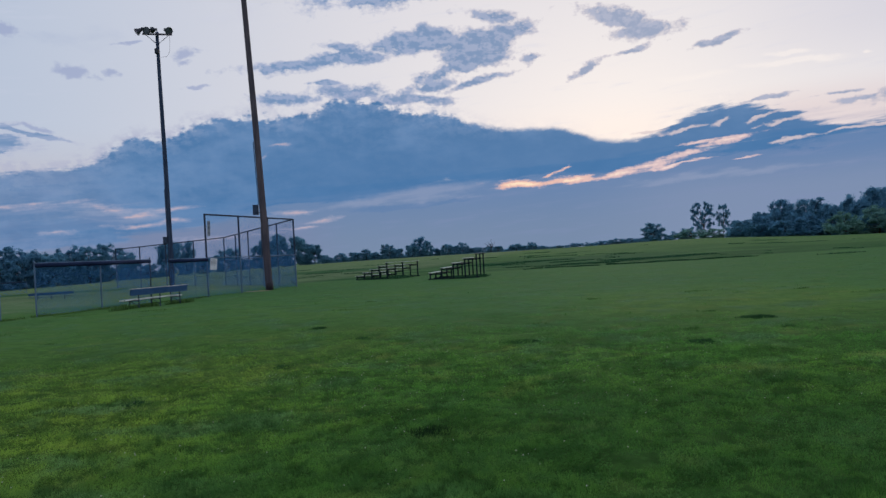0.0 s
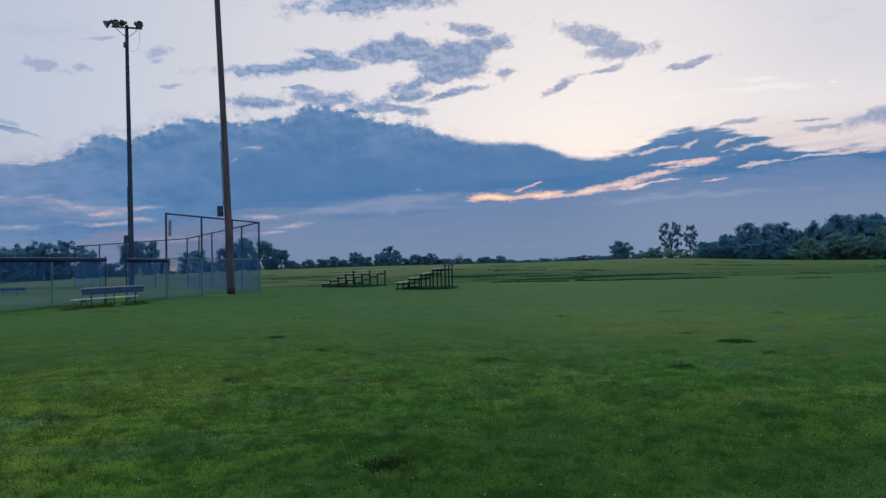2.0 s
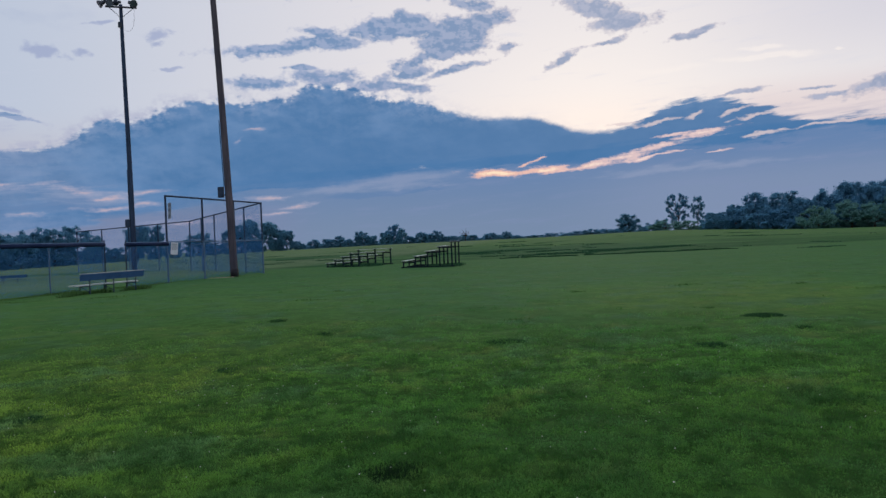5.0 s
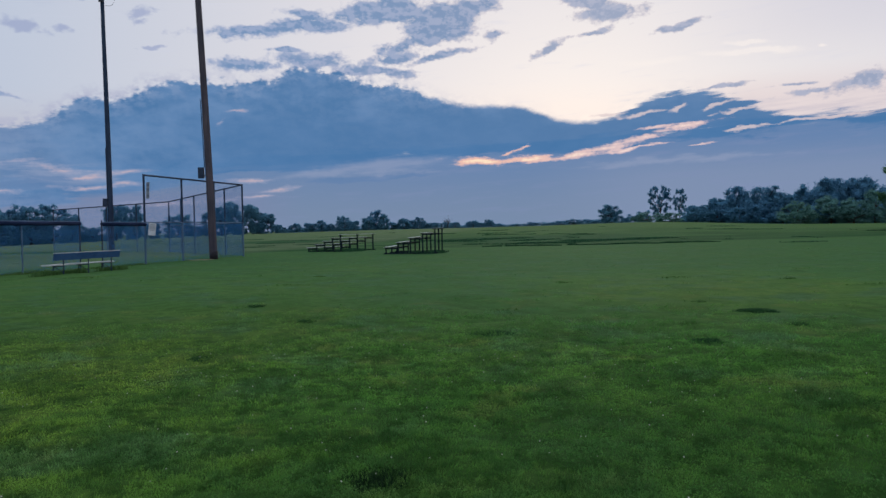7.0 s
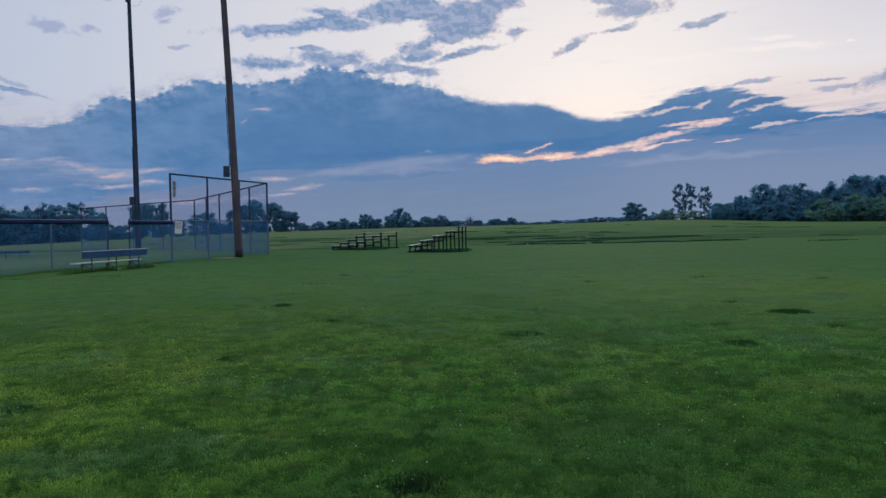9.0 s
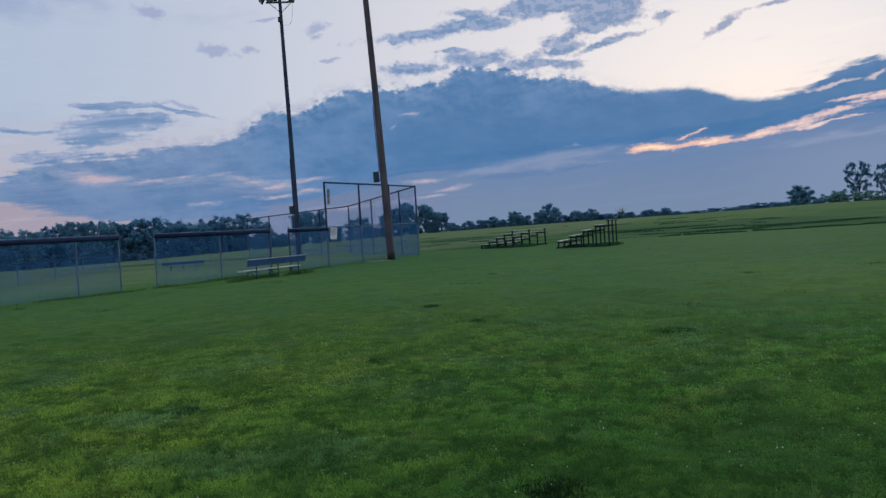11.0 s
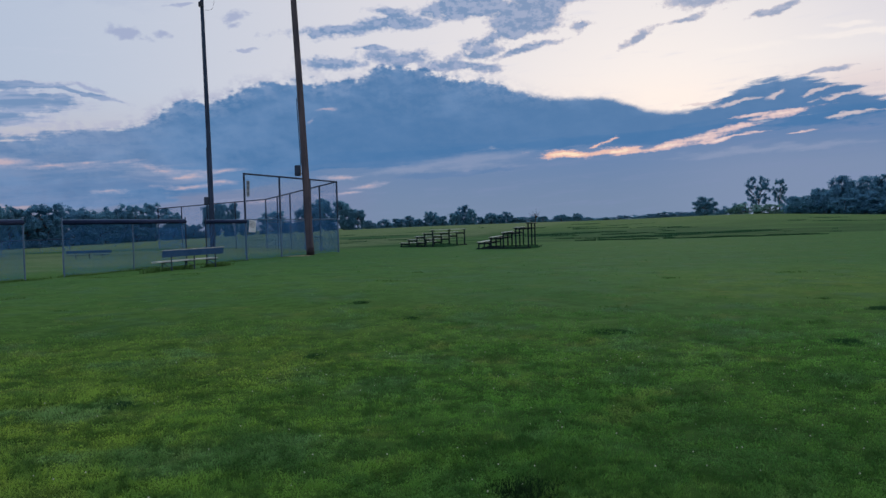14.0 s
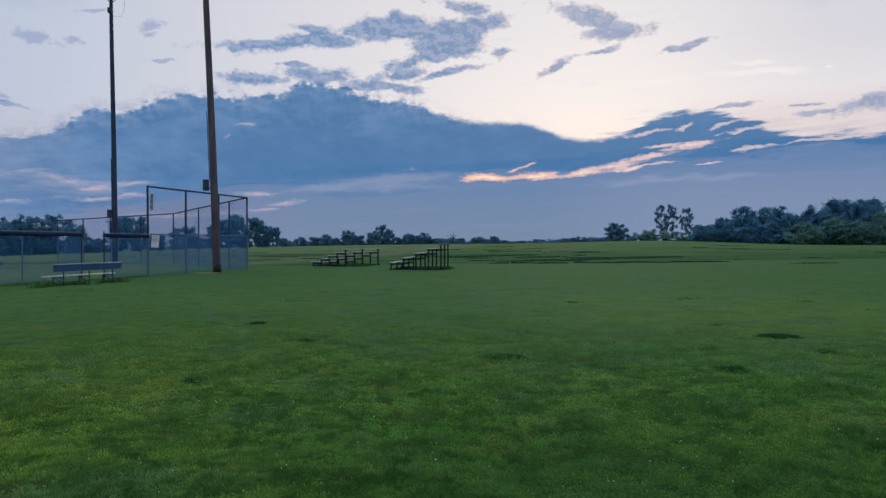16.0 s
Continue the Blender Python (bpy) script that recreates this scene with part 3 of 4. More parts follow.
# ---- team bench ----
def make_bench(x, y, rz, label, long=4.57, seat=None):
    """Local: long side along y, seat at x=0, backrest towards +x."""
    b = tagged(empty("team_bench", x, y, float(ground_z(x, y)), rz), label, "bench")
    part("seat", box((0.30, long, 0.05), (-0.20, 0, 0.39), bevel=0.008), seat or M_ALU, b, "plank seat")
    part("backrest", box((0.045, long, 0.27), (0.215, 0, 0.715), Matrix.Rotation(radians(8), 3, "Y"), bevel=0.008), M_BLUE, b, "dull blue plank backrest")
    part("back_cap", box((0.055, long + 0.004, 0.03), (0.237, 0, 0.86), bevel=0.006), seat or M_ALU, b)
    for k in (-1, 0, 1):
        v = k * (long / 2 - 0.55)
        part("back_leg", tube((0.20, v, 0.0), (0.205, v, 0.84), 0.024), M_DARKSTEEL, b)
        part("front_leg", tube((-0.28, v, 0.0), (-0.25, v, 0.37), 0.024), M_DARKSTEEL, b)
        part("seat_bracket", tube((-0.32, v, 0.35), (0.22, v, 0.35), 0.02), M_DARKSTEEL, b)
        part("brace", tube((-0.24, v, 0.34), (0.21, v, 0.10), 0.014, sides=6), M_DARKSTEEL, b)
    return b


FENCE_DIR = math.degrees(math.atan2(-0.217, 0.976))
make_bench(-13.92, 35.27, FENCE_DIR, "long aluminium team bench with a blue backrest beside the fence", 4.02)
make_bench(-28.4, 51.8, -60, "low dull blue painted bench across the infield, seen through chain link", 2.7, M_BLUE).scale.z = 0.6


# ---- chain-link fences ----
def chain_link(name, a, b, z0, z1, parent, pitch=0.06, wire=0.0052):
    """Diamond mesh of round wire between two posts a and b (local x, y)."""
    a, b = np.array(a, float), np.array(b, float)
    length, h = np.linalg.norm(b - a), z1 - z0
    u = (b - a) / length
    nrm = np.array([-u[1], u[0], 0.0])
    starts = np.arange(-h, length, pitch)
    verts, faces = [], []
    for sign in (1, -1):
        for k, s in enumerate(starts):
            lo, hi = max(0.0, -s), min(h, length - s)
            if hi - lo < 0.02:
                continue
            za, zb = (z0 + lo, z0 + hi) if sign > 0 else (z1 - lo, z1 - hi)
            ends = []
            for ss, z in ((s + lo, za), (s + hi, zb)):
                ends.append(np.array([a[0] + u[0] * ss, a[1] + u[1] * ss, z]))
            up = np.array([-u[0] * sign, -u[1] * sign, 1.0]) * 0.7071
            base = len(verts)
            for e in ends:
                for c in range(3):
                    w = c * math.tau / 3
                    verts.append(e + (up * math.cos(w) + nrm * math.sin(w)) * wire / 2 + nrm * sign * 0.003)
            for c in range(3):
                d = (c + 1) % 3
                faces.append((base + c, base + d, base + 3 + d, base + 3 + c))
    ob = new(name, raw_mesh(name, verts, faces, M_WIRE))
    ob.parent = parent
    return ob


FX, FY = -18.55, 24.27          # a fence post, and the run of the fence from it
FU = np.array([0.2169, 0.9762])


def on_fence(s):
    return FX + FU[0] * s, FY + FU[1] * s


def make_fence(name, posts, label, height=2.05, cap=True, dark=(), tall=(), bare=()):
    x0, y0 = on_fence(posts[0])
    f = tagged(empty(name, x0, y0, float(ground_z(x0, y0))), label, "fence", "dugout fence sections")
    loc = [(on_fence(s)[0] - x0, on_fence(s)[1] - y0) for s in posts]
    for k, (px, py) in enumerate(loc):
        if k in bare:
            continue
        h = height + (0.14 if k in tall else 0.06)
        m = M_DARKSTEEL if k in dark else M_GALV
        post = part("post", tube((px, py, -0.02), (px, py, h), 0.03), m, f)
        part("post_cap", tube((px, py, h), (px, py, h + 0.04), 0.036, 0.018), m, post)
    (ax, ay), (bx, by) = loc[0], loc[-1]
    part("top_rail", tube((ax, ay, height + 0.075), (bx, by, height + 0.075), 0.022), M_GALV, f)
    if cap:
        bm = tube((ax, ay, height - 0.02), (bx, by, height - 0.02), 0.085, 0.085, 14)
        part("rail_cap", bm, M_PAD, f, "dark protective tube along the top rail", True)
    part("bottom_wire", tube((ax, ay, 0.06), (bx, by, 0.06), 0.006, sides=5), M_GALV, f)
    for k in range(len(loc) - 1):
        chain_link("chain_mesh", loc[k], loc[k + 1], 0.04, height - 0.03, f)
    return f


make_fence("dugout_fence", [-8.0, -4.0, -0.24, 3.44, 5.32], "grey chain-link dugout fence with a dark capped top rail", tall=(4,))
make_fence("dugout_fence", [7.08, 10.82, 14.28], "grey chain-link dugout fence panel beside the team bench", tall=(0, 2), dark=(2,))
make_fence("dugout_fence", [15.8, 19.2], "short chain-link fence joining the backstop post", tall=(0,), dark=(0,), bare=(1,))


# ---- backstop ----
def make_backstop():
    L, R, C, D = (-14.45, 43.1), (-12.1, 53.0), (-21.6, 66.5), (-36.5, 77.5)
    zc, zd = 4.05, 3.9
    f = tagged(empty("backstop", L[0], L[1], 0.0), "tall dark-framed chain-link baseball backstop with a folded wing", "backstop")
    rel = lambda p: (p[0] - L[0], p[1] - L[1])

    def wing(p, q, zp, zq, n, mid, skip_first=False, mid_rail=True):
        p, q = rel(p), rel(q)
        pts = [(p[0] + (q[0] - p[0]) * k / n, p[1] + (q[1] - p[1]) * k / n, zp + (zq - zp) * k / n) for k in range(n + 1)]
        for k, (x, y, z) in enumerate(pts):
            if k == 0 and skip_first:
                continue
            part("post", tube((x, y, -0.03), (x, y, mid), 0.05), M_GALV, f)
            part("upper_post", tube((x, y, mid), (x, y, z + 0.04), 0.055), M_DARKSTEEL, f)
        for k in range(n):
            (xa, ya, za), (xb, yb, zb) = pts[k], pts[k + 1]
            part("top_rail", tube((xa, ya, za), (xb, yb, zb), 0.048), M_DARKSTEEL, f)
            if mid_rail:
                part("middle_rail", tube((xa, ya, mid), (xb, yb, mid), 0.03), M_GALV, f)
            chain_link("chain_mesh", (xa, ya), (xb, yb), 0.04, mid - 0.03, f, 0.06, 0.0046)
            chain_link("upper_chain_mesh", (xa, ya), (xb, yb), mid + 0.03, min(za, zb) - 0.03, f, 0.07, 0.0022)
    wing(L, R, 4.5, 4.5, 3, 2.12)
    wing(R, C, 4.5, zc, 5, 2.12, True)
    wing(C, D, zc, zd, 4, 2.12, True, False)
    return f


make_backstop()


def make_sign(name, x, y, z, w, h, rz, label, bars, lean=0, mat=None):
    s = tagged(empty(name, x, y, z, rz), label, "sign")
    t = Matrix.Rotation(radians(lean), 3, "Y")
    part("panel", box((w, 0.012, h), (0, 0, 0), t, bevel=0.003), mat or M_SIGN, s)
    for bw, bh, bz, bx in bars:
        part("print_bar", box((bw, 0.004, bh), t @ Vector((bx, -0.009, bz)), t), M_INK, s)
    return s


make_sign("notice_sign", -14.04, 43.0, 1.76, 0.36, 0.62, 5, "small faded white notice wired to the backstop mesh", [(0.26, 0.03, 0.22, 0), (0.28, 0.02, 0.14, 0), (0.24, 0.02, 0.08, 0), (0.28, 0.02, 0.02, 0), (0.2, 0.02, -0.05, 0)], 6)
make_sign("number_banner", -14.24, 43.08, 3.72, 0.16, 0.82, 5, "narrow pale strip sign with dark marks on the backstop post", [(0.11, 0.13, 0.28, 0), (0.1, 0.16, 0.03, 0), (0.1, 0.12, -0.26, 0)], 2, M_STRIP)


# ---- far field fence ----
def make_far_fence():
    bends, n = FAR_FENCE, 3
    a = bends[0]
    z0 = float(ground_z(*a))
    f = tagged(empty("field_fence", a[0], a[1], z0), "low chain-link field fence with a dark top rail", "fence")
    pts = []
    for p, q in zip(bends, bends[1:]):
        for k in range(n):
            x, y = p[0] + (q[0] - p[0]) * k / n, p[1] + (q[1] - p[1]) * k / n
            pts.append((x - a[0], y - a[1], float(ground_z(x, y)) - z0))
    for x, y, z in pts:
        part("post", tube((x, y, z - 0.03), (x, y, z + 1.24), 0.026, sides=8), M_GALV, f)
    for (xa, ya, za), (xb, yb, zb) in zip(pts, pts[1:]):
        part("top_rail", tube((xa, ya, za + 1.2), (xb, yb, zb + 1.2), 0.034, sides=8), M_PAD, f)
        chain_link("chain_mesh", (xa, ya), (xb, yb), min(za, zb) + 0.04, min(za, zb) + 1.16, f, 0.1, 0.003)


FAR_FENCE = [(-22.5, 20.5), (-30.7, 39.4), (-40.3, 59.7), (-48.5, 86.0)]
make_far_fence()


# ---- light poles ----
def floodlight(parent, at, aim, size=1.0):
    """Bowl-shaped lamp on a yoke."""
    q = Vector(aim).normalized().to_track_quat("Z", "Y")
    at = Vector(at)
    bm = bmesh.new()
    prof = [(-0.30, 0.10), (-0.24, 0.15), (-0.12, 0.17), (-0.02, 0.24), (0.14, 0.31), (0.17, 0.32), (0.17, 0.29)]
    prev = None
    for z, r in prof:
        ring = [bm.verts.new(at + q @ Vector((size * r * math.cos(k * math.tau / 16), size * r * math.sin(k * math.tau / 16), size * z))) for k in range(16)]
        if prev:
            for k in range(16):
                bm.faces.new((prev[k], prev[(k + 1) % 16], ring[(k + 1) % 16], ring[k]))
        else:
            bm.faces.new(ring[::-1])
        prev = ring
    lamp = part("floodlight", bm, M_LAMP, parent, "", True)
    part("lens", tube(at + q @ Vector((0, 0, 0.12 * size)), at + q @ Vector((0, 0, 0.15 * size)), 0.29 * size, 0.28 * size, 16), M_GLASS, lamp)
    part("ballast", box((0.24 * size, 0.24 * size, 0.22 * size), at + q @ Vector((0, 0, -0.38 * size)), q.to_matrix(), bevel=0.02), M_LAMP, lamp)
    return lamp


def make_light_pole(x, y, height, r0, r1, lean, rz, label, lamps=True, box_at=None, collar=0.9, wood=None, pair=False):
    """lean: metres by which the top stands off the base, in x."""
    p = tagged(empty("light_pole", x, y, float(ground_z(x, y)), rz), label, "light pole")
    bm = bmesh.new()
    n, sides, prev = 18, 16, None
    for k in range(n + 1):
        u = k / n
        c = Vector((lean * u + 0.03 * math.sin(u * 5), 0.02 * math.sin(u * 4), -0.1 + (height + 0.1) * u))
        r = r0 + (r1 - r0) * u
        ring = [bm.verts.new(c + Vector((r * math.cos(i * math.tau / sides), r * math.sin(i * math.tau / sides), 0))) for i in range(sides)]
        if prev:
            for i in range(sides):
                bm.faces.new((prev[i], prev[(i + 1) % sides], ring[(i + 1) % sides], ring[i]))
        prev = ring
    bm.faces.new(prev)
    part("shaft", bm, wood or M_POLE, p, "tapered weathered wooden shaft", True)
    if collar:
        part("base_band", tube((0, 0, -0.05), (0.01, 0, collar), r0 + 0.012, r0 + 0.006, 16), M_TAR, p, "black tarred band", True)
    if box_at:
        bx, bz, w, h = box_at
        bb = part("switch_box", box((w, 0.22, h), (bx + lean * bz / height, -0.05, bz), bevel=0.015), M_LAMP, p, "grey steel switch box")
        part("lid", box((w * 0.86, 0.02, h * 0.88), (bx + lean * bz / height, -0.17, bz), bevel=0.006), M_DARKSTEEL, bb)
        part("bracket", box((abs(bx), 0.05, 0.06), (bx / 2 + lean * bz / height, 0, bz - h * 0.25)), M_DARKSTEEL, bb)
        part("conduit", tube((bx * 0.54 + lean * bz / height, -0.02, bz + h / 2 - 0.01), (bx * 0.54 + lean * (bz + 4) / height, -0.02, bz + 4.2), 0.022, sides=8), M_DARKSTEEL, bb)
    if pair:
        floodlight(p, (lean + 0.32, -0.1, height - 0.35), (0.8, -0.4, -0.15), 0.85)
        floodlight(p, (lean + 0.50, -0.1, height - 1.05), (0.9, -0.3, 0.1), 0.65)
        part("bracket", box((0.7, 0.08, 0.08), (lean + 0.2, -0.1, height - 0.5), bevel=0.01), M_DARKSTEEL, p)
        part("bracket", box((0.7, 0.08, 0.08), (lean + 0.2, -0.1, height - 1.15), bevel=0.01), M_DARKSTEEL, p)
    if lamps:
        zt = height - 0.25
        part("crossarm", box((2.3, 0.12, 0.13), (lean, -0.2, zt), bevel=0.01), M_POLE, p)
        part("brace", tube((lean - 0.9, -0.2, zt - 0.04), (lean, -0.16, zt - 0.85), 0.025, sides=8), M_DARKSTEEL, p)
        part("brace", tube((lean + 0.9, -0.2, zt - 0.04), (lean, -0.16, zt - 0.85), 0.025, sides=8), M_DARKSTEEL, p)
        floodlight(p, (lean - 1.45, -0.25, zt + 0.2), (-0.75, -0.15, -0.5), 1.0)
        floodlight(p, (lean - 0.75, -0.25, zt + 0.25), (-0.35, -0.8, -0.15), 1.0)
        floodlight(p, (lean - 0.3, 0.1, zt + 0.45), (-0.55, 0.6, 0.1), 0.8)
        floodlight(p, (lean + 0.85, -0.2, zt + 0.32), (0.3, -0.5, -0.25), 1.05)
        bm = bmesh.new()
        pts = [Vector((lean + 0.95 - 0.75 * (k / 9) ** 3, -0.2 + 0.1 * k / 9, zt - 0.1 - 1.75 * math.sin(k / 9 * 1.75))) for k in range(10)]
        for a, b in zip(pts, pts[1:]):
            tube(a, b, 0.010, sides=5, bm=bm)
        part("cable", bm, M_DARKSTEEL, p)
        part("fuse_box", box((0.3, 0.22, 0.4), (lean - 0.12, -0.22, zt - 1.4), bevel=0.02), M_LAMP, p)
    return p


make_light_pole(-12.66, 48.6, 22.0, 0.225, 0.145, -0.75, 8, "thick weathered brown wooden light pole beside the backstop", lamps=False, box_at=(-0.40, 4.95, 0.34, 0.62), collar=0.45)
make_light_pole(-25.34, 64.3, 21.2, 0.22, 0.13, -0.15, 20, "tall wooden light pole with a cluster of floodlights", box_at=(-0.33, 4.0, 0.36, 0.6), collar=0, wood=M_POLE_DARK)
make_light_pole(-35.8, 36.7, 11.0, 0.105, 0.075, -0.30, 45, "wooden light pole with two floodlights beyond the fence", lamps=False, pair=True, collar=0)


# ---- bleachers ----
def make_bleacher(x, y, rz, label, rows=5, long=4.6, first=0.43, rise=0.28, run=0.76):
    """Local: rows climb along +x, planks run along y."""
    b = tagged(empty("bleacher", x, y, float(ground_z(x, y)), rz), label, "bleacher", "bleachers beside the backstop")
    for k in range(rows):
        sx, sz = k * run, first + k * rise
        part("seat", box((0.24, long, 0.028), (sx, 0, sz), bevel=0.005), M_SEAT, b, "pale worn seat plank")
        if k:
            part("footboard", box((0.22, long, 0.028), (sx - 0.26, 0, sz - rise - 0.04), bevel=0.006), M_BOARD, b)
    for v in (-long / 2 + 0.12, 0.0, long / 2 - 0.12):
        for k in range(rows):
            sx, sz = k * run, first + k * rise
            part("upright", box((0.085, 0.07, sz - 0.06), (sx, v, (sz - 0.06) / 2), bevel=0.006), M_FRAME, b)
            part("seat_bracket", box((0.25, 0.07, 0.045), (sx, v, sz - 0.041), bevel=0.004), M_FRAME, b)
            if k:
                part("foot_bearer", box((run, 0.05, 0.07), (sx - run / 2, v + 0.06, sz - rise - 0.095), bevel=0.004), M_FRAME, b)
        part("ground_rail", box((run * (rows - 1) + 0.3, 0.07, 0.07), (run * (rows - 1) / 2, v + 0.07, 0.035), bevel=0.004), M_FRAME, b)
    return b


make_bleacher(-2.81, 54.0, -5, "empty five-row bleacher with grey boards on dark iron frames")
make_bleacher(-8.38, 62.6, -26, "smaller empty five-row bleacher further off on the grass", first=0.30, rise=0.23, run=0.69)


# ---- trees ----
def limb(bm, a, b, r0, r1, rng, bends=4):
    a, b = Vector(a), Vector(b)
    pts = [a.lerp(b, k / bends) + Vector((rng.uniform(-1, 1), rng.uniform(-1, 1), 0)) * 0.06 * (b - a).length * (0 < k < bends) for k in range(bends + 1)]
    for k in range(bends):
        tube(pts[k], pts[k + 1], r0 + (r1 - r0) * k / bends, r0 + (r1 - r0) * (k + 1) / bends, 7, bm)


def tree_kind(name, seed, bottom, clumps, leaves, clump_r, leaf, mat, round_top=0.5, bare=False):
    """A tree 1 high and about 1 wide: trunk with limbs, and a crown of leaf clumps from bottom to the top."""
    rng = random.Random(seed)
    nrng = np.random.default_rng(seed)
    centres = []
    while len(centres) < clumps:
        x, y, u = rng.uniform(-1, 1), rng.uniform(-1, 1), rng.random()
        width = math.sqrt(max(0.0, 1 - ((u - round_top) / (1.12 - round_top if u > round_top else round_top + 0.25)) ** 2)) * (0.8 + 0.3 * rng.random())
        if x * x + y * y > width * width:
            continue
        if rng.random() > 0.35 and x * x + y * y < 0.3 * width * width and u < 0.8:
            continue
        centres.append(Vector((x * 0.46, y * 0.46, bottom + (1 - bottom - clump_r * 0.5) * u)))
    trunk = bmesh.new()
    limb(trunk, (0, 0, -0.03), (rng.uniform(-0.03, 0.03), rng.uniform(-0.03, 0.03), bottom + 0.35 * (1 - bottom)), 0.028, 0.016, rng)
    for c in centres[:: max(1, len(centres) // 14)]:
        z = max(bottom * 0.7, c.z * 0.55)
        limb(trunk, (0, 0, z), c, 0.012, 0.003, rng)
    if bare:
        for _ in range(14):
            z = rng.uniform(0.3, 0.7)
            limb(trunk, (0, 0, z), (rng.uniform(-0.35, 0.35), rng.uniform(-0.35, 0.35), z + rng.uniform(0.15, 0.35)), 0.012, 0.004, rng)
        limb(trunk, (0, 0, 0.4), (0.02, 0, 1.0), 0.018, 0.004, rng)
    me_t = mesh_of(name + "_trunk", trunk, M_BARK)
    verts, faces = [], []
    base = 0
    for c in centres:
        rad = clump_r * (0.6 + 0.7 * rng.random())
        n = int(leaves * (0.6 + 0.8 * rng.random()))
        # each clump is a bunch of sprays, dense at its heart and ragged outside
        sprays = nrng.normal(size=(7, 3))
        sprays *= (rad * nrng.uniform(0.55, 0.95, size=(7, 1))) / np.linalg.norm(sprays, axis=1)[:, None]
        sprays[0] = 0
        which = nrng.integers(0, 7, n)
        d = nrng.normal(size=(n, 3))
        d /= np.linalg.norm(d, axis=1)[:, None]
        k = n // 8
        depth = nrng.uniform(0.5, 1.0, size=(n, 1)) * rad * 0.52
        p = np.array(c) + sprays[which] * np.array([1.1, 1.1, 0.8]) + d * depth * np.array([1.1, 1.1, 0.8])
        p[:k] = np.array(c) + d[:k] * depth[:k] * 0.8
        a = np.cross(d + nrng.normal(size=(n, 3)) * 0.6, nrng.normal(size=(n, 3)))
        a /= np.linalg.norm(a, axis=1)[:, None]
        b = np.cross(a, d + nrng.normal(size=(n, 3)) * 0.6)
        b /= np.linalg.norm(b, axis=1)[:, None]
        s = leaf * nrng.uniform(0.6, 1.4, size=(n, 1))
        s[:k] = rad * 0.55
        quad = np.stack([p - a * s, p + b * s * 0.7, p + a * s, p - b * s * 0.7], 1)
        verts.append(quad.reshape(-1, 3))
        faces.append(base + np.arange(n * 4).reshape(n, 4))
        base += n * 4
    me_c = None
    if clumps:
        me_c = raw_mesh(name + "_crown", np.concatenate(verts), np.concatenate(faces), mat)
    return me_t, me_c


KINDS = {
    "broad": [tree_kind("broad_tree", s, 0.0, 64, 150, 0.140, 0.015, M_HAZY_LEAF, 0.50) for s in (1, 2, 3, 14)],
    "wood": [tree_kind("wood_tree", s, -0.02, 72, 150, 0.130, 0.015, M_HAZY_LEAF, 0.40) for s in (4, 5, 6, 15)],
    "copse": [tree_kind("copse_tree", s, -0.02, 110, 90, 0.085, 0.018, M_HAZY_LEAF, 0.45) for s in (18, 19, 20)],
    "back": [tree_kind("back_tree", s, -0.02, 40, 130, 0.17, 0.022, M_HAZY_LEAF, 0.38) for s in (16, 17)],
    "airy": [tree_kind("airy_tree", s, 0.26, 64, 110, 0.080, 0.014, M_HAZY_LEAF, 0.6) for s in (7, 8)],
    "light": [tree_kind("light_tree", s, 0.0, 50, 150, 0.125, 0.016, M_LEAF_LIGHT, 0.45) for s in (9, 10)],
    "near": [tree_kind("near_tree", 11, 0.03, 120, 150, 0.10, 0.012, M_LEAF_GREEN, 0.4)],
    "dark_near": [tree_kind("dark_tree", 12, 0.0, 90, 150, 0.11, 0.014, M_LEAF_DARK, 0.3)],
    "dead": [tree_kind("dead_tree", 13, 0.3, 0, 0, 0.1, 0.02, M_HAZY_LEAF, bare=True)],
}
LABELS = {
    "broad": "broad dark-leaved tree with an uneven crown at the field's edge",
    "copse": "dense dark green tree with a knobbly crown in the wood's edge",
    "back": "dense dark green tree inside the wood",
    "wood": "dense dark green tree in the wood's edge",
    "airy": "tall thin-crowned tree with gaps between its leaf clumps",
    "light": "lighter green bushy tree at the foot of the wood",
    "near": "large green tree with overhanging foliage at the field's edge",
    "dark_near": "dark green bush at the field's edge",
    "dead": "bare dead tree with thin upright branches",
}
trng = random.Random(21)


def plant(kind, a, top_el, width_deg, dist):
    """A tree by its bearing, the elevation of its top, its breadth in degrees and its distance."""
    x, y = CX + dist * math.sin(radians(a)), CY + dist * math.cos(radians(a))
    z = float(ground_z(x, y))
    h = 1.58 + dist * math.tan(radians(top_el)) - z
    w = 2 * dist * math.tan(radians(width_deg / 2))
    t = empty("tree" if kind not in ("light", "dark_near") else "bush", x, y, z - 0.02, trng.uniform(0, 360))
    tagged(t, LABELS[kind], "dead tree" if kind == "dead" else "tree" if kind not in ("light", "dark_near") else "bush", "trees round the field")
    me_t, me_c = trng.choice(KINDS[kind])
    t.scale = (w, w, h)
    for name, me in (("trunk", me_t), ("crown", me_c)):
        if me:
            o = new(name, me)
            o.parent = t
    return t

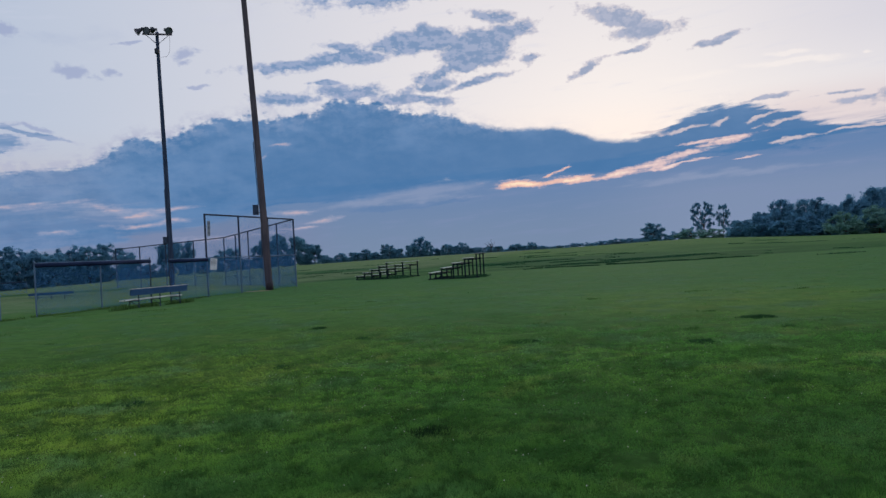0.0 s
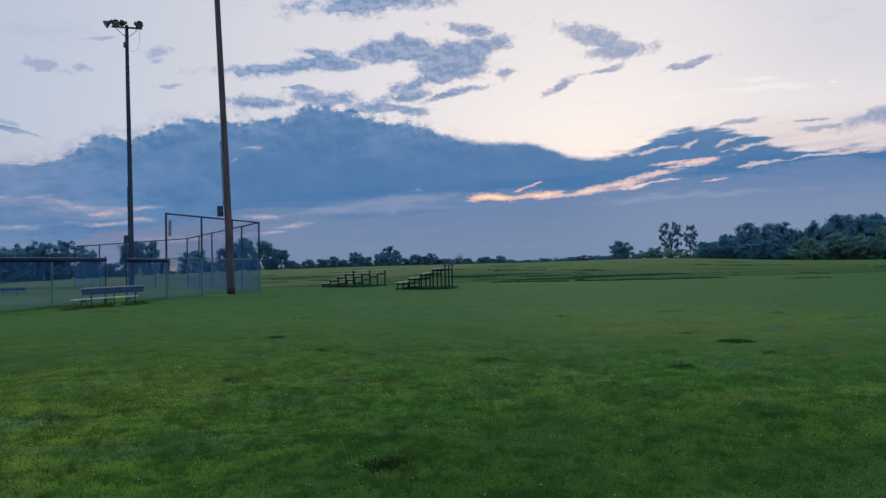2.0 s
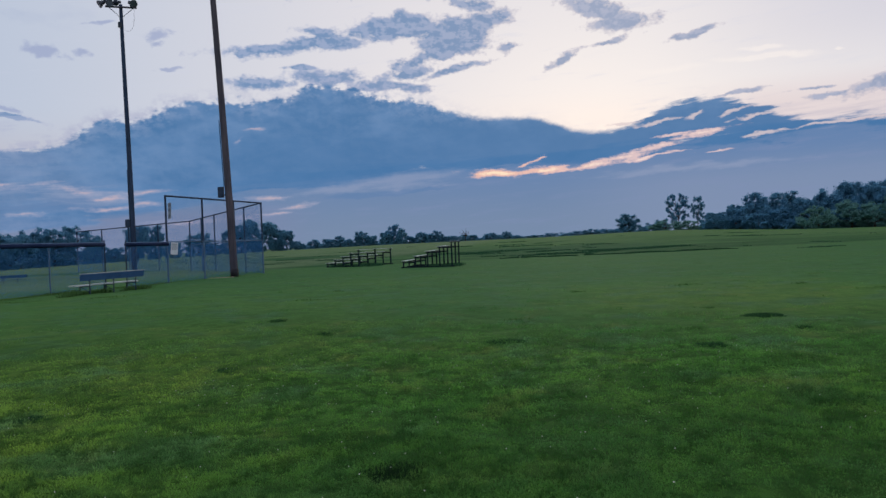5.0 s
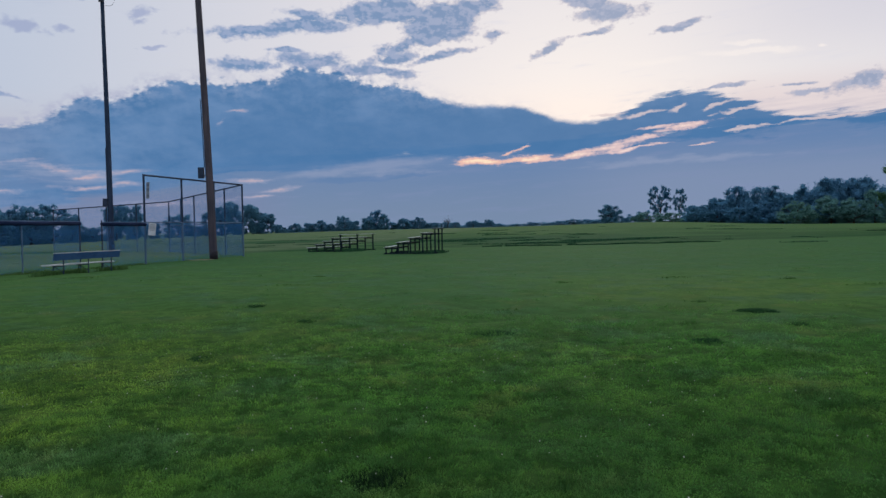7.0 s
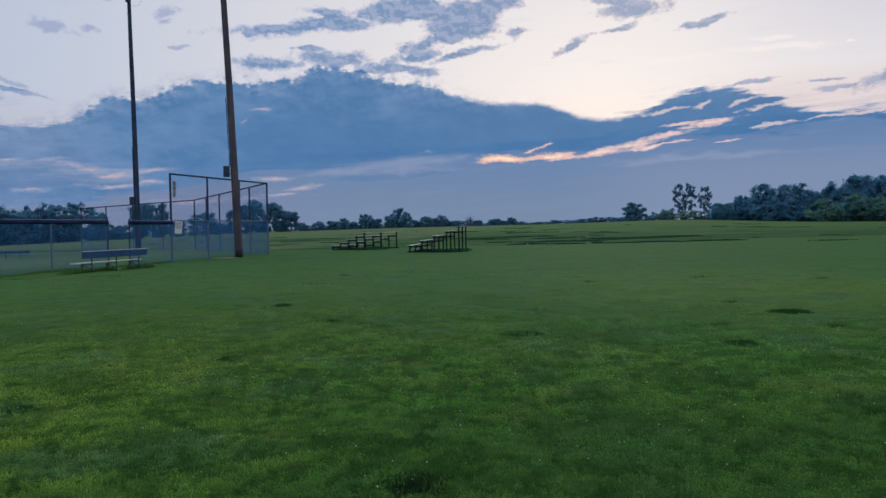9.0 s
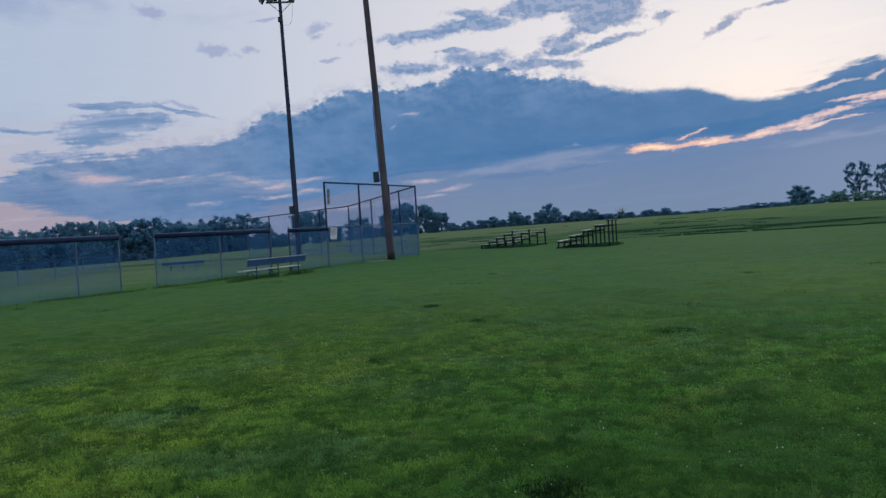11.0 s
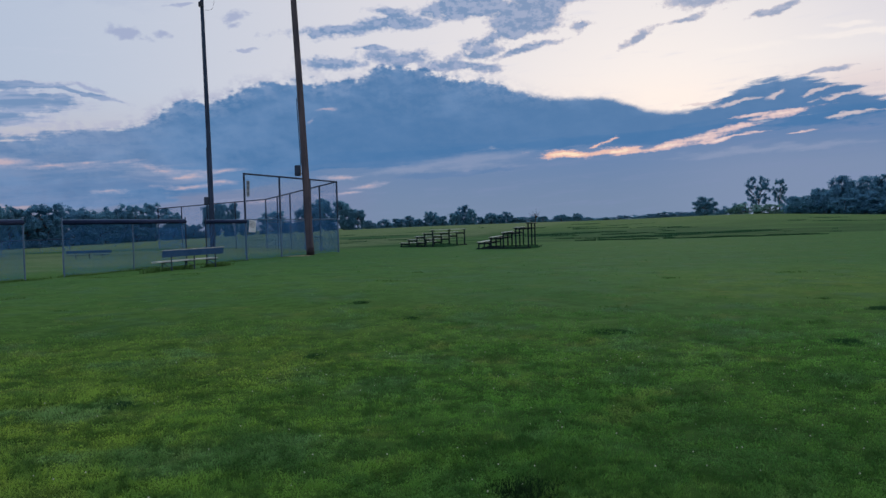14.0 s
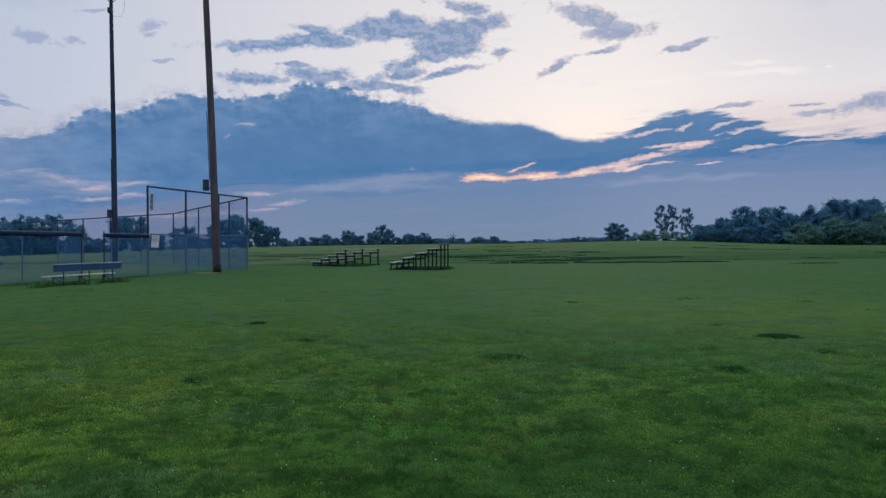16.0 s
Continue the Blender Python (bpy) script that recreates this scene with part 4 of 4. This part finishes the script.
# bearing, elevation of the top, breadth, all in degrees
LEFT_WOOD = [(-47.5, 1.4, 2.6), (-46.1, 1.4, 2.3), (-44.5, 1.5, 2.6), (-43.3, 1.8, 1.8), (-42.4, 1.8, 2.1), (-41, 1.7, 2.3), (-39.4, 1.8, 2.6), (-38.5, 2, 1.5), (-37.6, 2.1, 2.1), (-36.7, 2, 2.1), (-35.7, 2, 1.5), (-34.6, 1.9, 2.3), (-33.5, 2.1, 2.6), (-32, 1.8, 2.6), (-30.4, 1.6, 2.6), (-29.2, 1.8, 2.1), (-28.1, 2, 2.3), (-26.9, 2, 2.1), (-25.7, 1.4, 1.3), (-24.4, 0.5, 1.5)]
MIDDLE = [(-25.6, 1.3, 0.9), (-24.6, 0.4, 1.4), (-23.0, 2.1, 1.9), (-21.9, 1.85, 1.3), (-20.8, 0.75, 1.4), (-19.1, 1.22, 2.1), (-17.8, 0.5, 1.2), (-17.0, 1.4, 1.1), (-16.2, 2.0, 1.9), (-15.4, 2.1, 1.6), (-14.1, 1.88, 1.8), (-13.1, 1.4, 1.4), (-12.2, 0.45, 0.9)]
DISTANT = [(-12.3, 0.35, 0.7), (-11.1, 0.5, 1.2), (-10.1, 0.58, 1.1), (-9.3, 0.68, 1.1), (-8.7, 0.5, 0.8), (-7.7, 0.95, 1.3), (-7.0, 0.7, 0.9), (-6.0, 0.9, 1.0), (-5.4, 1.33, 1.5), (-4.9, 1.0, 0.9), (-4.3, 0.55, 0.9), (-3.4, 0.8, 1.1), (-2.8, 0.6, 1.0), (-2.3, 0.8, 1.1), (-1.4, 0.45, 1.4), (-0.4, 0.42, 1.3), (0.3, 0.45, 0.8), (1.0, 0.12, 0.9), (1.6, 0.54, 1.1), (2.2, 0.38, 0.8), (2.8, 0.54, 0.9), (3.4, 0.22, 0.8), (4.3, 0.18, 1.0)]
LOW_LINE = [(4.8, 0.22, 1.3), (5.9, 0.32, 1.5), (7.1, 0.33, 1.5), (7.8, 0.38, 1.3), (8.9, 0.49, 1.6), (9.8, 0.46, 1.3), (10.5, 0.44, 1.1), (12.4, 0.56, 1.1), (13.0, 0.76, 1.3), (13.6, 1.0, 1.3), (16.8, 1.15, 1.5), (17.6, 1.18, 1.6)]
RIGHT_WOOD = [(18.7, 1.85, 1.4), (19.8, 2.62, 1.7), (20.7, 1.75, 1.4), (21.6, 2.58, 2.1), (22.7, 2.1, 1.5), (23.7, 2.2, 1.7), (24.6, 2.5, 1.9), (25.4, 2.84, 2.5), (26.3, 2.5, 1.5), (27.4, 2.84, 2.5), (28.6, 2.5, 2.1), (29.8, 2.9, 2.3)]
FOOT_BUSHES = [(14, 0.9, 2.3), (15.5, 0.8, 1.8), (23.6, 1.4, 2.5), (25.6, 1.7, 2.7), (26.9, 1.5, 2.3), (28.1, 2, 2.3)]
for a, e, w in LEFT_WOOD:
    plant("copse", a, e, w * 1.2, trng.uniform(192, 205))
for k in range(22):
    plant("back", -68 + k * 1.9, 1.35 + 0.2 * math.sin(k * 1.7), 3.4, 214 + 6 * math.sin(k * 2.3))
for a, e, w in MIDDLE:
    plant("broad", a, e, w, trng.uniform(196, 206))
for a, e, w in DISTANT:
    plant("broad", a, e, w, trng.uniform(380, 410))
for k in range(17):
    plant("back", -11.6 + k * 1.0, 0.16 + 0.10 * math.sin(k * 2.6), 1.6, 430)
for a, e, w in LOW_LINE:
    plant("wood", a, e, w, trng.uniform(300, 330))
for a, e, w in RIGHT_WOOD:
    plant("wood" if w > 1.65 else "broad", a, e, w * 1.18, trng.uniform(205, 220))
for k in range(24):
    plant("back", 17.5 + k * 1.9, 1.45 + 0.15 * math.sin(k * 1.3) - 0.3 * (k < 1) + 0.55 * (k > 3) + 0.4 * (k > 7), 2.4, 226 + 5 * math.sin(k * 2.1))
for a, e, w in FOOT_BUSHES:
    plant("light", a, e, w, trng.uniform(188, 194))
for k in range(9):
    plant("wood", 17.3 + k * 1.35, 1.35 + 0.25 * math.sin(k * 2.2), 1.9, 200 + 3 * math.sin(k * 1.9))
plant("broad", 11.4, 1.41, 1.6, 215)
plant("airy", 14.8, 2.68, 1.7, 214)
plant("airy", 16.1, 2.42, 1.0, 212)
plant("dead", -0.2, 0.95, 1.2, 370)
plant("near", 31.2, 4.7, 6.0, 118)
plant("dark_near", 30.9, 1.2, 4.8, 106)


# ---- meadow: blades, clover flowers, weeds ----
def blades(name, x, y, height, width, rng, mat, lean=0.5, lift=0.0):
    n = len(x)
    z = ground_z(x, y) + lift * rng.uniform(0.3, 1.0, n)
    t = rng.uniform(0, 2 * np.pi, n)
    h = height * rng.uniform(0.5, 1.35, n)
    w = width * rng.uniform(0.6, 1.3, n) / 2
    tilt = rng.normal(0, lean, n)
    d = rng.uniform(0, 2 * np.pi, n)
    base = np.stack([x, y, z - 0.01], 1)
    side = np.stack([np.cos(t), np.sin(t), 0 * t], 1) * w[:, None]
    tip = base + np.stack([np.cos(d) * np.sin(tilt) * h, np.sin(d) * np.sin(tilt) * h, np.abs(np.cos(tilt)) * h], 1)
    v = np.stack([base - side, base + side, tip], 1).reshape(-1, 3)
    me = raw_mesh(name, v, np.arange(3 * n).reshape(n, 3), mat)
    return new(name, me)


def patchy(x, y, size, seed):
    """Smooth random field from 0 to 1 with patches of that size."""
    table = np.random.default_rng(seed).uniform(0, 1, (64, 64))
    u, v = x / size + 1000.0, y / size + 1000.0
    i, j = np.floor(u).astype(int), np.floor(v).astype(int)
    f, g = smooth01(u - i), smooth01(v - j)
    at = lambda a, c: table[a % 64, c % 64]
    return (at(i, j) * (1 - f) + at(i + 1, j) * f) * (1 - g) + (at(i, j + 1) * (1 - f) + at(i + 1, j + 1) * f) * g


grng = np.random.default_rng(5)
N = 620000
gr = 3.4 * (60 / 3.4) ** (grng.uniform(0, 1, N) ** 1.5)
ga = np.radians(np.where(grng.uniform(0, 1, N) < 0.92, grng.uniform(-56, 44, N), grng.uniform(44, 304, N)))
gx, gy = 1.0 + gr * np.sin(ga), 1.5 + gr * np.cos(ga)
tuft = 0.5 * patchy(gx, gy, 0.30, 1) + 0.35 * patchy(gx, gy, 0.9, 2) + 0.55 * patchy(gx, gy, 0.16, 3)
# further out only the higher tussocks stand above the sward
stand = tuft > 0.45 + 0.48 * smooth01((gr - 6) / 14)
gx, gy, gr, tuft = gx[stand], gy[stand], gr[stand], tuft[stand]
gh = (0.016 + 0.060 * np.clip(tuft - 0.45, 0, 1)) * (1 - 0.45 * np.clip((gr - 12) / 25, 0, 1))
grass = blades("grass", gx, gy, gh, 0.0035 + 0.0012 * gr, grng, M_BLADE, 1.05)
tagged(grass, "short mown meadow grass with uneven blades", "grass", kind="stuff")


def make_tufts(n, per, seed):
    """Rounded tufts of grass whose blades spread from their hearts, with gaps between them."""
    rng = np.random.default_rng(seed)
    r = 3.4 * (17 / 3.4) ** (rng.uniform(0, 1, n) ** 1.15)
    a = np.radians(rng.uniform(-54, 42, n))
    x, y = 1.0 + r * np.sin(a), 1.5 + r * np.cos(a)
    vigour = 0.6 * patchy(x, y, 0.8, 71) + 0.4 * patchy(x, y, 2.3, 72)
    keep = rng.uniform(0, 1, n) < 0.25 + 1.3 * vigour - 0.5 * smooth01((r - 9) / 8)
    x, y, r, vigour = x[keep], y[keep], r[keep], vigour[keep]
    n = len(x)
    tall = (0.012 + 0.095 * np.clip(vigour - 0.22, 0, 1)) * rng.uniform(0.6, 1.4, n) * (1 - 0.35 * smooth01((r - 8) / 8))
    wide = (0.030 + 0.004 * r) * rng.uniform(0.7, 1.4, n)
    i = np.repeat(np.arange(n), per)
    m = len(i)
    d = rng.uniform(0, 2 * np.pi, m)
    u = np.sqrt(rng.uniform(0, 1, m))
    px, py = x[i] + np.cos(d) * u * wide[i], y[i] + np.sin(d) * u * wide[i]
    h = tall[i] * rng.uniform(0.6, 1.2, m) * (1.1 - 0.5 * u)
    bend = 0.45 + 0.95 * u + rng.normal(0, 0.2, m)
    root = np.stack([px, py, ground_z(px, py) - 0.01], 1)
    tip = root + np.stack([np.cos(d) * np.sin(bend) * h, np.sin(d) * np.sin(bend) * h, np.abs(np.cos(bend)) * h + 0.012], 1)
    t = rng.uniform(0, 2 * np.pi, m)
    w = (0.0035 + 0.0010 * r[i]) * rng.uniform(0.6, 1.3, m) / 2
    across = np.stack([np.cos(t), np.sin(t), 0 * t], 1) * w[:, None]
    v = np.stack([root - across, root + across, tip], 1).reshape(-1, 3)
    ob = new("grass_tufts", raw_mesh("grass_tufts", v, np.arange(3 * m).reshape(m, 3), M_BLADE))
    return tagged(ob, "rounded tufts of green meadow grass with dark gaps between", "grass", kind="stuff")


make_tufts(34000, 18, 15)


# flat clover leaves in patches
K = 330000
cr = 3.4 * (18 / 3.4) ** grng.uniform(0, 1, K)
ca = np.radians(grng.uniform(-56, 44, K))
cx, cy = 1.0 + cr * np.sin(ca), 1.5 + cr * np.cos(ca)
in_patch = 0.5 * patchy(cx, cy, 0.45, 11) + 0.5 * patchy(cx, cy, 1.3, 12) > 0.46
clover = blades("clover", cx[in_patch], cy[in_patch], 0.010 + 0.0005 * cr[in_patch], 0.011 + 0.0007 * cr[in_patch], grng, M_BLADE, 1.4, 0.055)
tagged(clover, "low patches of green clover leaves among the grass", "clover", kind="stuff")


def make_flowers():
    bm = bmesh.new()
    rng = random.Random(8)
    spots = [(rng.uniform(-4, 9), rng.uniform(5.5, 14)) for _ in range(44)]
    for _ in range(380):
        sx, sy = rng.choice(spots)
        x, y = sx + rng.gauss(0, 0.8), sy + rng.gauss(0, 0.8)
        z = float(ground_z(x, y))
        h, r = rng.uniform(0.045, 0.085), rng.uniform(0.004, 0.0065)
        bmesh.ops.create_icosphere(bm, subdivisions=1, radius=r, matrix=Matrix.Translation((x, y, z + h)))
    ob = new("clover_flowers", mesh_of("clover_flowers", bm, M_FLOWER))
    tagged(ob, "scattered small white clover flower heads in the grass", "flowers", kind="stuff")


make_flowers()


def make_weed(x, y, r, seed, mat=M_WEED):
    """A low, dark clump of broad-leaved weed."""
    rng = np.random.default_rng(seed)
    n = int(1700 * r * r / 0.16) + 80
    a = rng.uniform(0, 2 * np.pi, n)
    d = np.sqrt(rng.uniform(0, 1, n)) * r * (0.75 + 0.35 * np.sin(a * 3 + seed) * np.sin(a * 2 + 1))
    px, py = x + d * np.cos(a), y + d * np.sin(a)
    ob = blades("weed_clump", px, py, 0.060 * (1.15 - 0.8 * d / r), 0.014, rng, mat, 0.9)
    return tagged(ob, "low dark clump of broad-leaved weed in the meadow", "weed", "weed clumps in the meadow", "stuff")


for k, (x, y, r) in enumerate(((1.69, 15.5, 0.50), (0.52, 8.55, 0.34), (-2.28, 13.5, 0.22), (-1.67, 17.8, 0.25), (-3.48, 10.9, 0.2), (4.66, 14.45, 0.34), (-3.27, 20.6, 0.3), (6.7, 18.0, 0.5), (6.6, 16.05, 0.22))):
    make_weed(x, y, r, 30 + k, M_WEED_DARK if k == 1 else M_WEED)


def make_tussocks(count, seed):
    """Small dark tussocks that the mower missed, scattered over the field."""
    rng = np.random.default_rng(seed)
    r = 8 * (34 / 8) ** rng.uniform(0, 1, count)
    a = np.radians(rng.uniform(-52, 36, count))
    x, y = 1.0 + r * np.sin(a), 1.5 + r * np.cos(a)
    wide = rng.uniform(0.05, 0.20, count) * (1 + r / 40)
    i = np.repeat(np.arange(count), 120)
    px = x[i] + rng.normal(0, 1, len(i)) * wide[i]
    py = y[i] + rng.normal(0, 0.6, len(i)) * wide[i]
    ob = blades("tussocks", px, py, 0.035 + 0.0010 * r[i], 0.006 + 0.0010 * r[i], rng, M_TALL, 0.8)
    return tagged(ob, "scattered small dark tussocks in the mown meadow", "grass", kind="stuff")


make_tussocks(40, 77)


# long grass left by the mower along edges, and dark blades for shade under bleachers
def make_edge(name, pts, wide, height, n, label, seed, mat=M_TALL, bare=0.42):
    rng = np.random.default_rng(seed)
    u = rng.uniform(0, len(pts) - 1.001, n)
    i = u.astype(int)
    p = np.array(pts)
    q = p[i] + (p[i + 1] - p[i]) * (u - i)[:, None]
    keep = patchy(q[:, 0] * 1.3 + q[:, 1], q[:, 1] * 0.1, 1.6, seed + 9) > bare
    q = q[keep]
    m = len(q)
    q[:, 1] += 0.35 * np.sin(q[:, 0] * 1.3) + 0.2 * np.sin(q[:, 0] * 3.1)
    height = height * (0.4 + 0.9 * patchy(q[:, 0], q[:, 1], 0.9, seed))
    ob = blades(name, q[:, 0] + rng.normal(0, wide * 0.3, m), q[:, 1] + rng.normal(0, wide, m), height, 0.04, rng, mat, 0.35)
    return tagged(ob, label, "grass", kind="stuff")


make_edge("tall_grass", [(3.5, 66.8), (9.8, 66.8), (16.6, 68.0), (23.6, 70.2)], 0.14, 0.13, 14000, "dark line of grass blades along the mown field", 51, M_DARKGRASS, 0.16)
srng = np.random.default_rng(52)
sr, sa = srng.uniform(66, 140, 260000), np.radians(srng.uniform(-30, 34, 260000))
sx, sy = CX + sr * np.sin(sa), CY + sr * np.cos(sa)
keep = (0.6 * patchy(sx, sy * 1.8 - sx * 0.5, 9.0, 61) + 0.4 * patchy(sx, sy * 1.8 - sx * 0.5, 3.0, 62)) > 0.77 + 0.06 * np.abs(np.degrees(sa) - 8) / 30 - 0.24 * np.exp(-((np.degrees(sa) - 7) / 7) ** 2 - ((sr - 88) / 12) ** 2)
streaks = blades("tall_grass", sx[keep], sy[keep], 0.10, 0.12, srng, M_DARKGRASS, 0.35)
tagged(streaks, "dark streaks of uncut grass on the rise", "grass", kind="stuff")
make_edge("tall_grass", [(-18.7, 24), (-16.3, 34.8), (-14.5, 43)], 0.45, 0.10, 7000, "longer dark grass left under the fence and bench", 53)
# Dark blades stand in for the shade beneath both bleachers.
make_edge("tall_grass", [(-2.3, 53.7), (0.3, 53.8)], 0.8, 0.17, 6000, "dark grass blades standing in for shade under the bleacher", 54, M_DARKGRASS)
make_edge("tall_grass", [(-9.0, 61.8), (-5.6, 61.0)], 0.8, 0.20, 4000, "dark grass blades standing in for shade under the bleacher", 55, M_DARKGRASS)
make_edge("tall_grass", [(-14.6, 33.0), (-13.9, 36.0), (-13.3, 38.6)], 0.25, 0.17, 2600, "longer grass round the feet of the bench", 56)


# bare worn earth by the pole
def make_dirt(x, y, rx, ry, seed):
    rng = random.Random(seed)
    bm = bmesh.new()
    hub = bm.verts.new((x, y, float(ground_z(x, y)) + 0.012))
    ring = []
    for k in range(28):
        a, r = k / 28 * math.tau, rng.uniform(0.65, 1.1)
        px, py = x + rx * r * math.cos(a), y + ry * r * math.sin(a)
        ring.append(bm.verts.new((px, py, float(ground_z(px, py)) + 0.006)))
    for k in range(28):
        bm.faces.new((hub, ring[k], ring[(k + 1) % 28]))
    ob = new("dirt_patch", mesh_of("dirt_patch", bm, M_DIRT))
    return tagged(ob, "bare worn earth in the grass by the pole", "dirt", kind="structure")


make_dirt(-13.4, 47.6, 1.3, 0.9, 4)
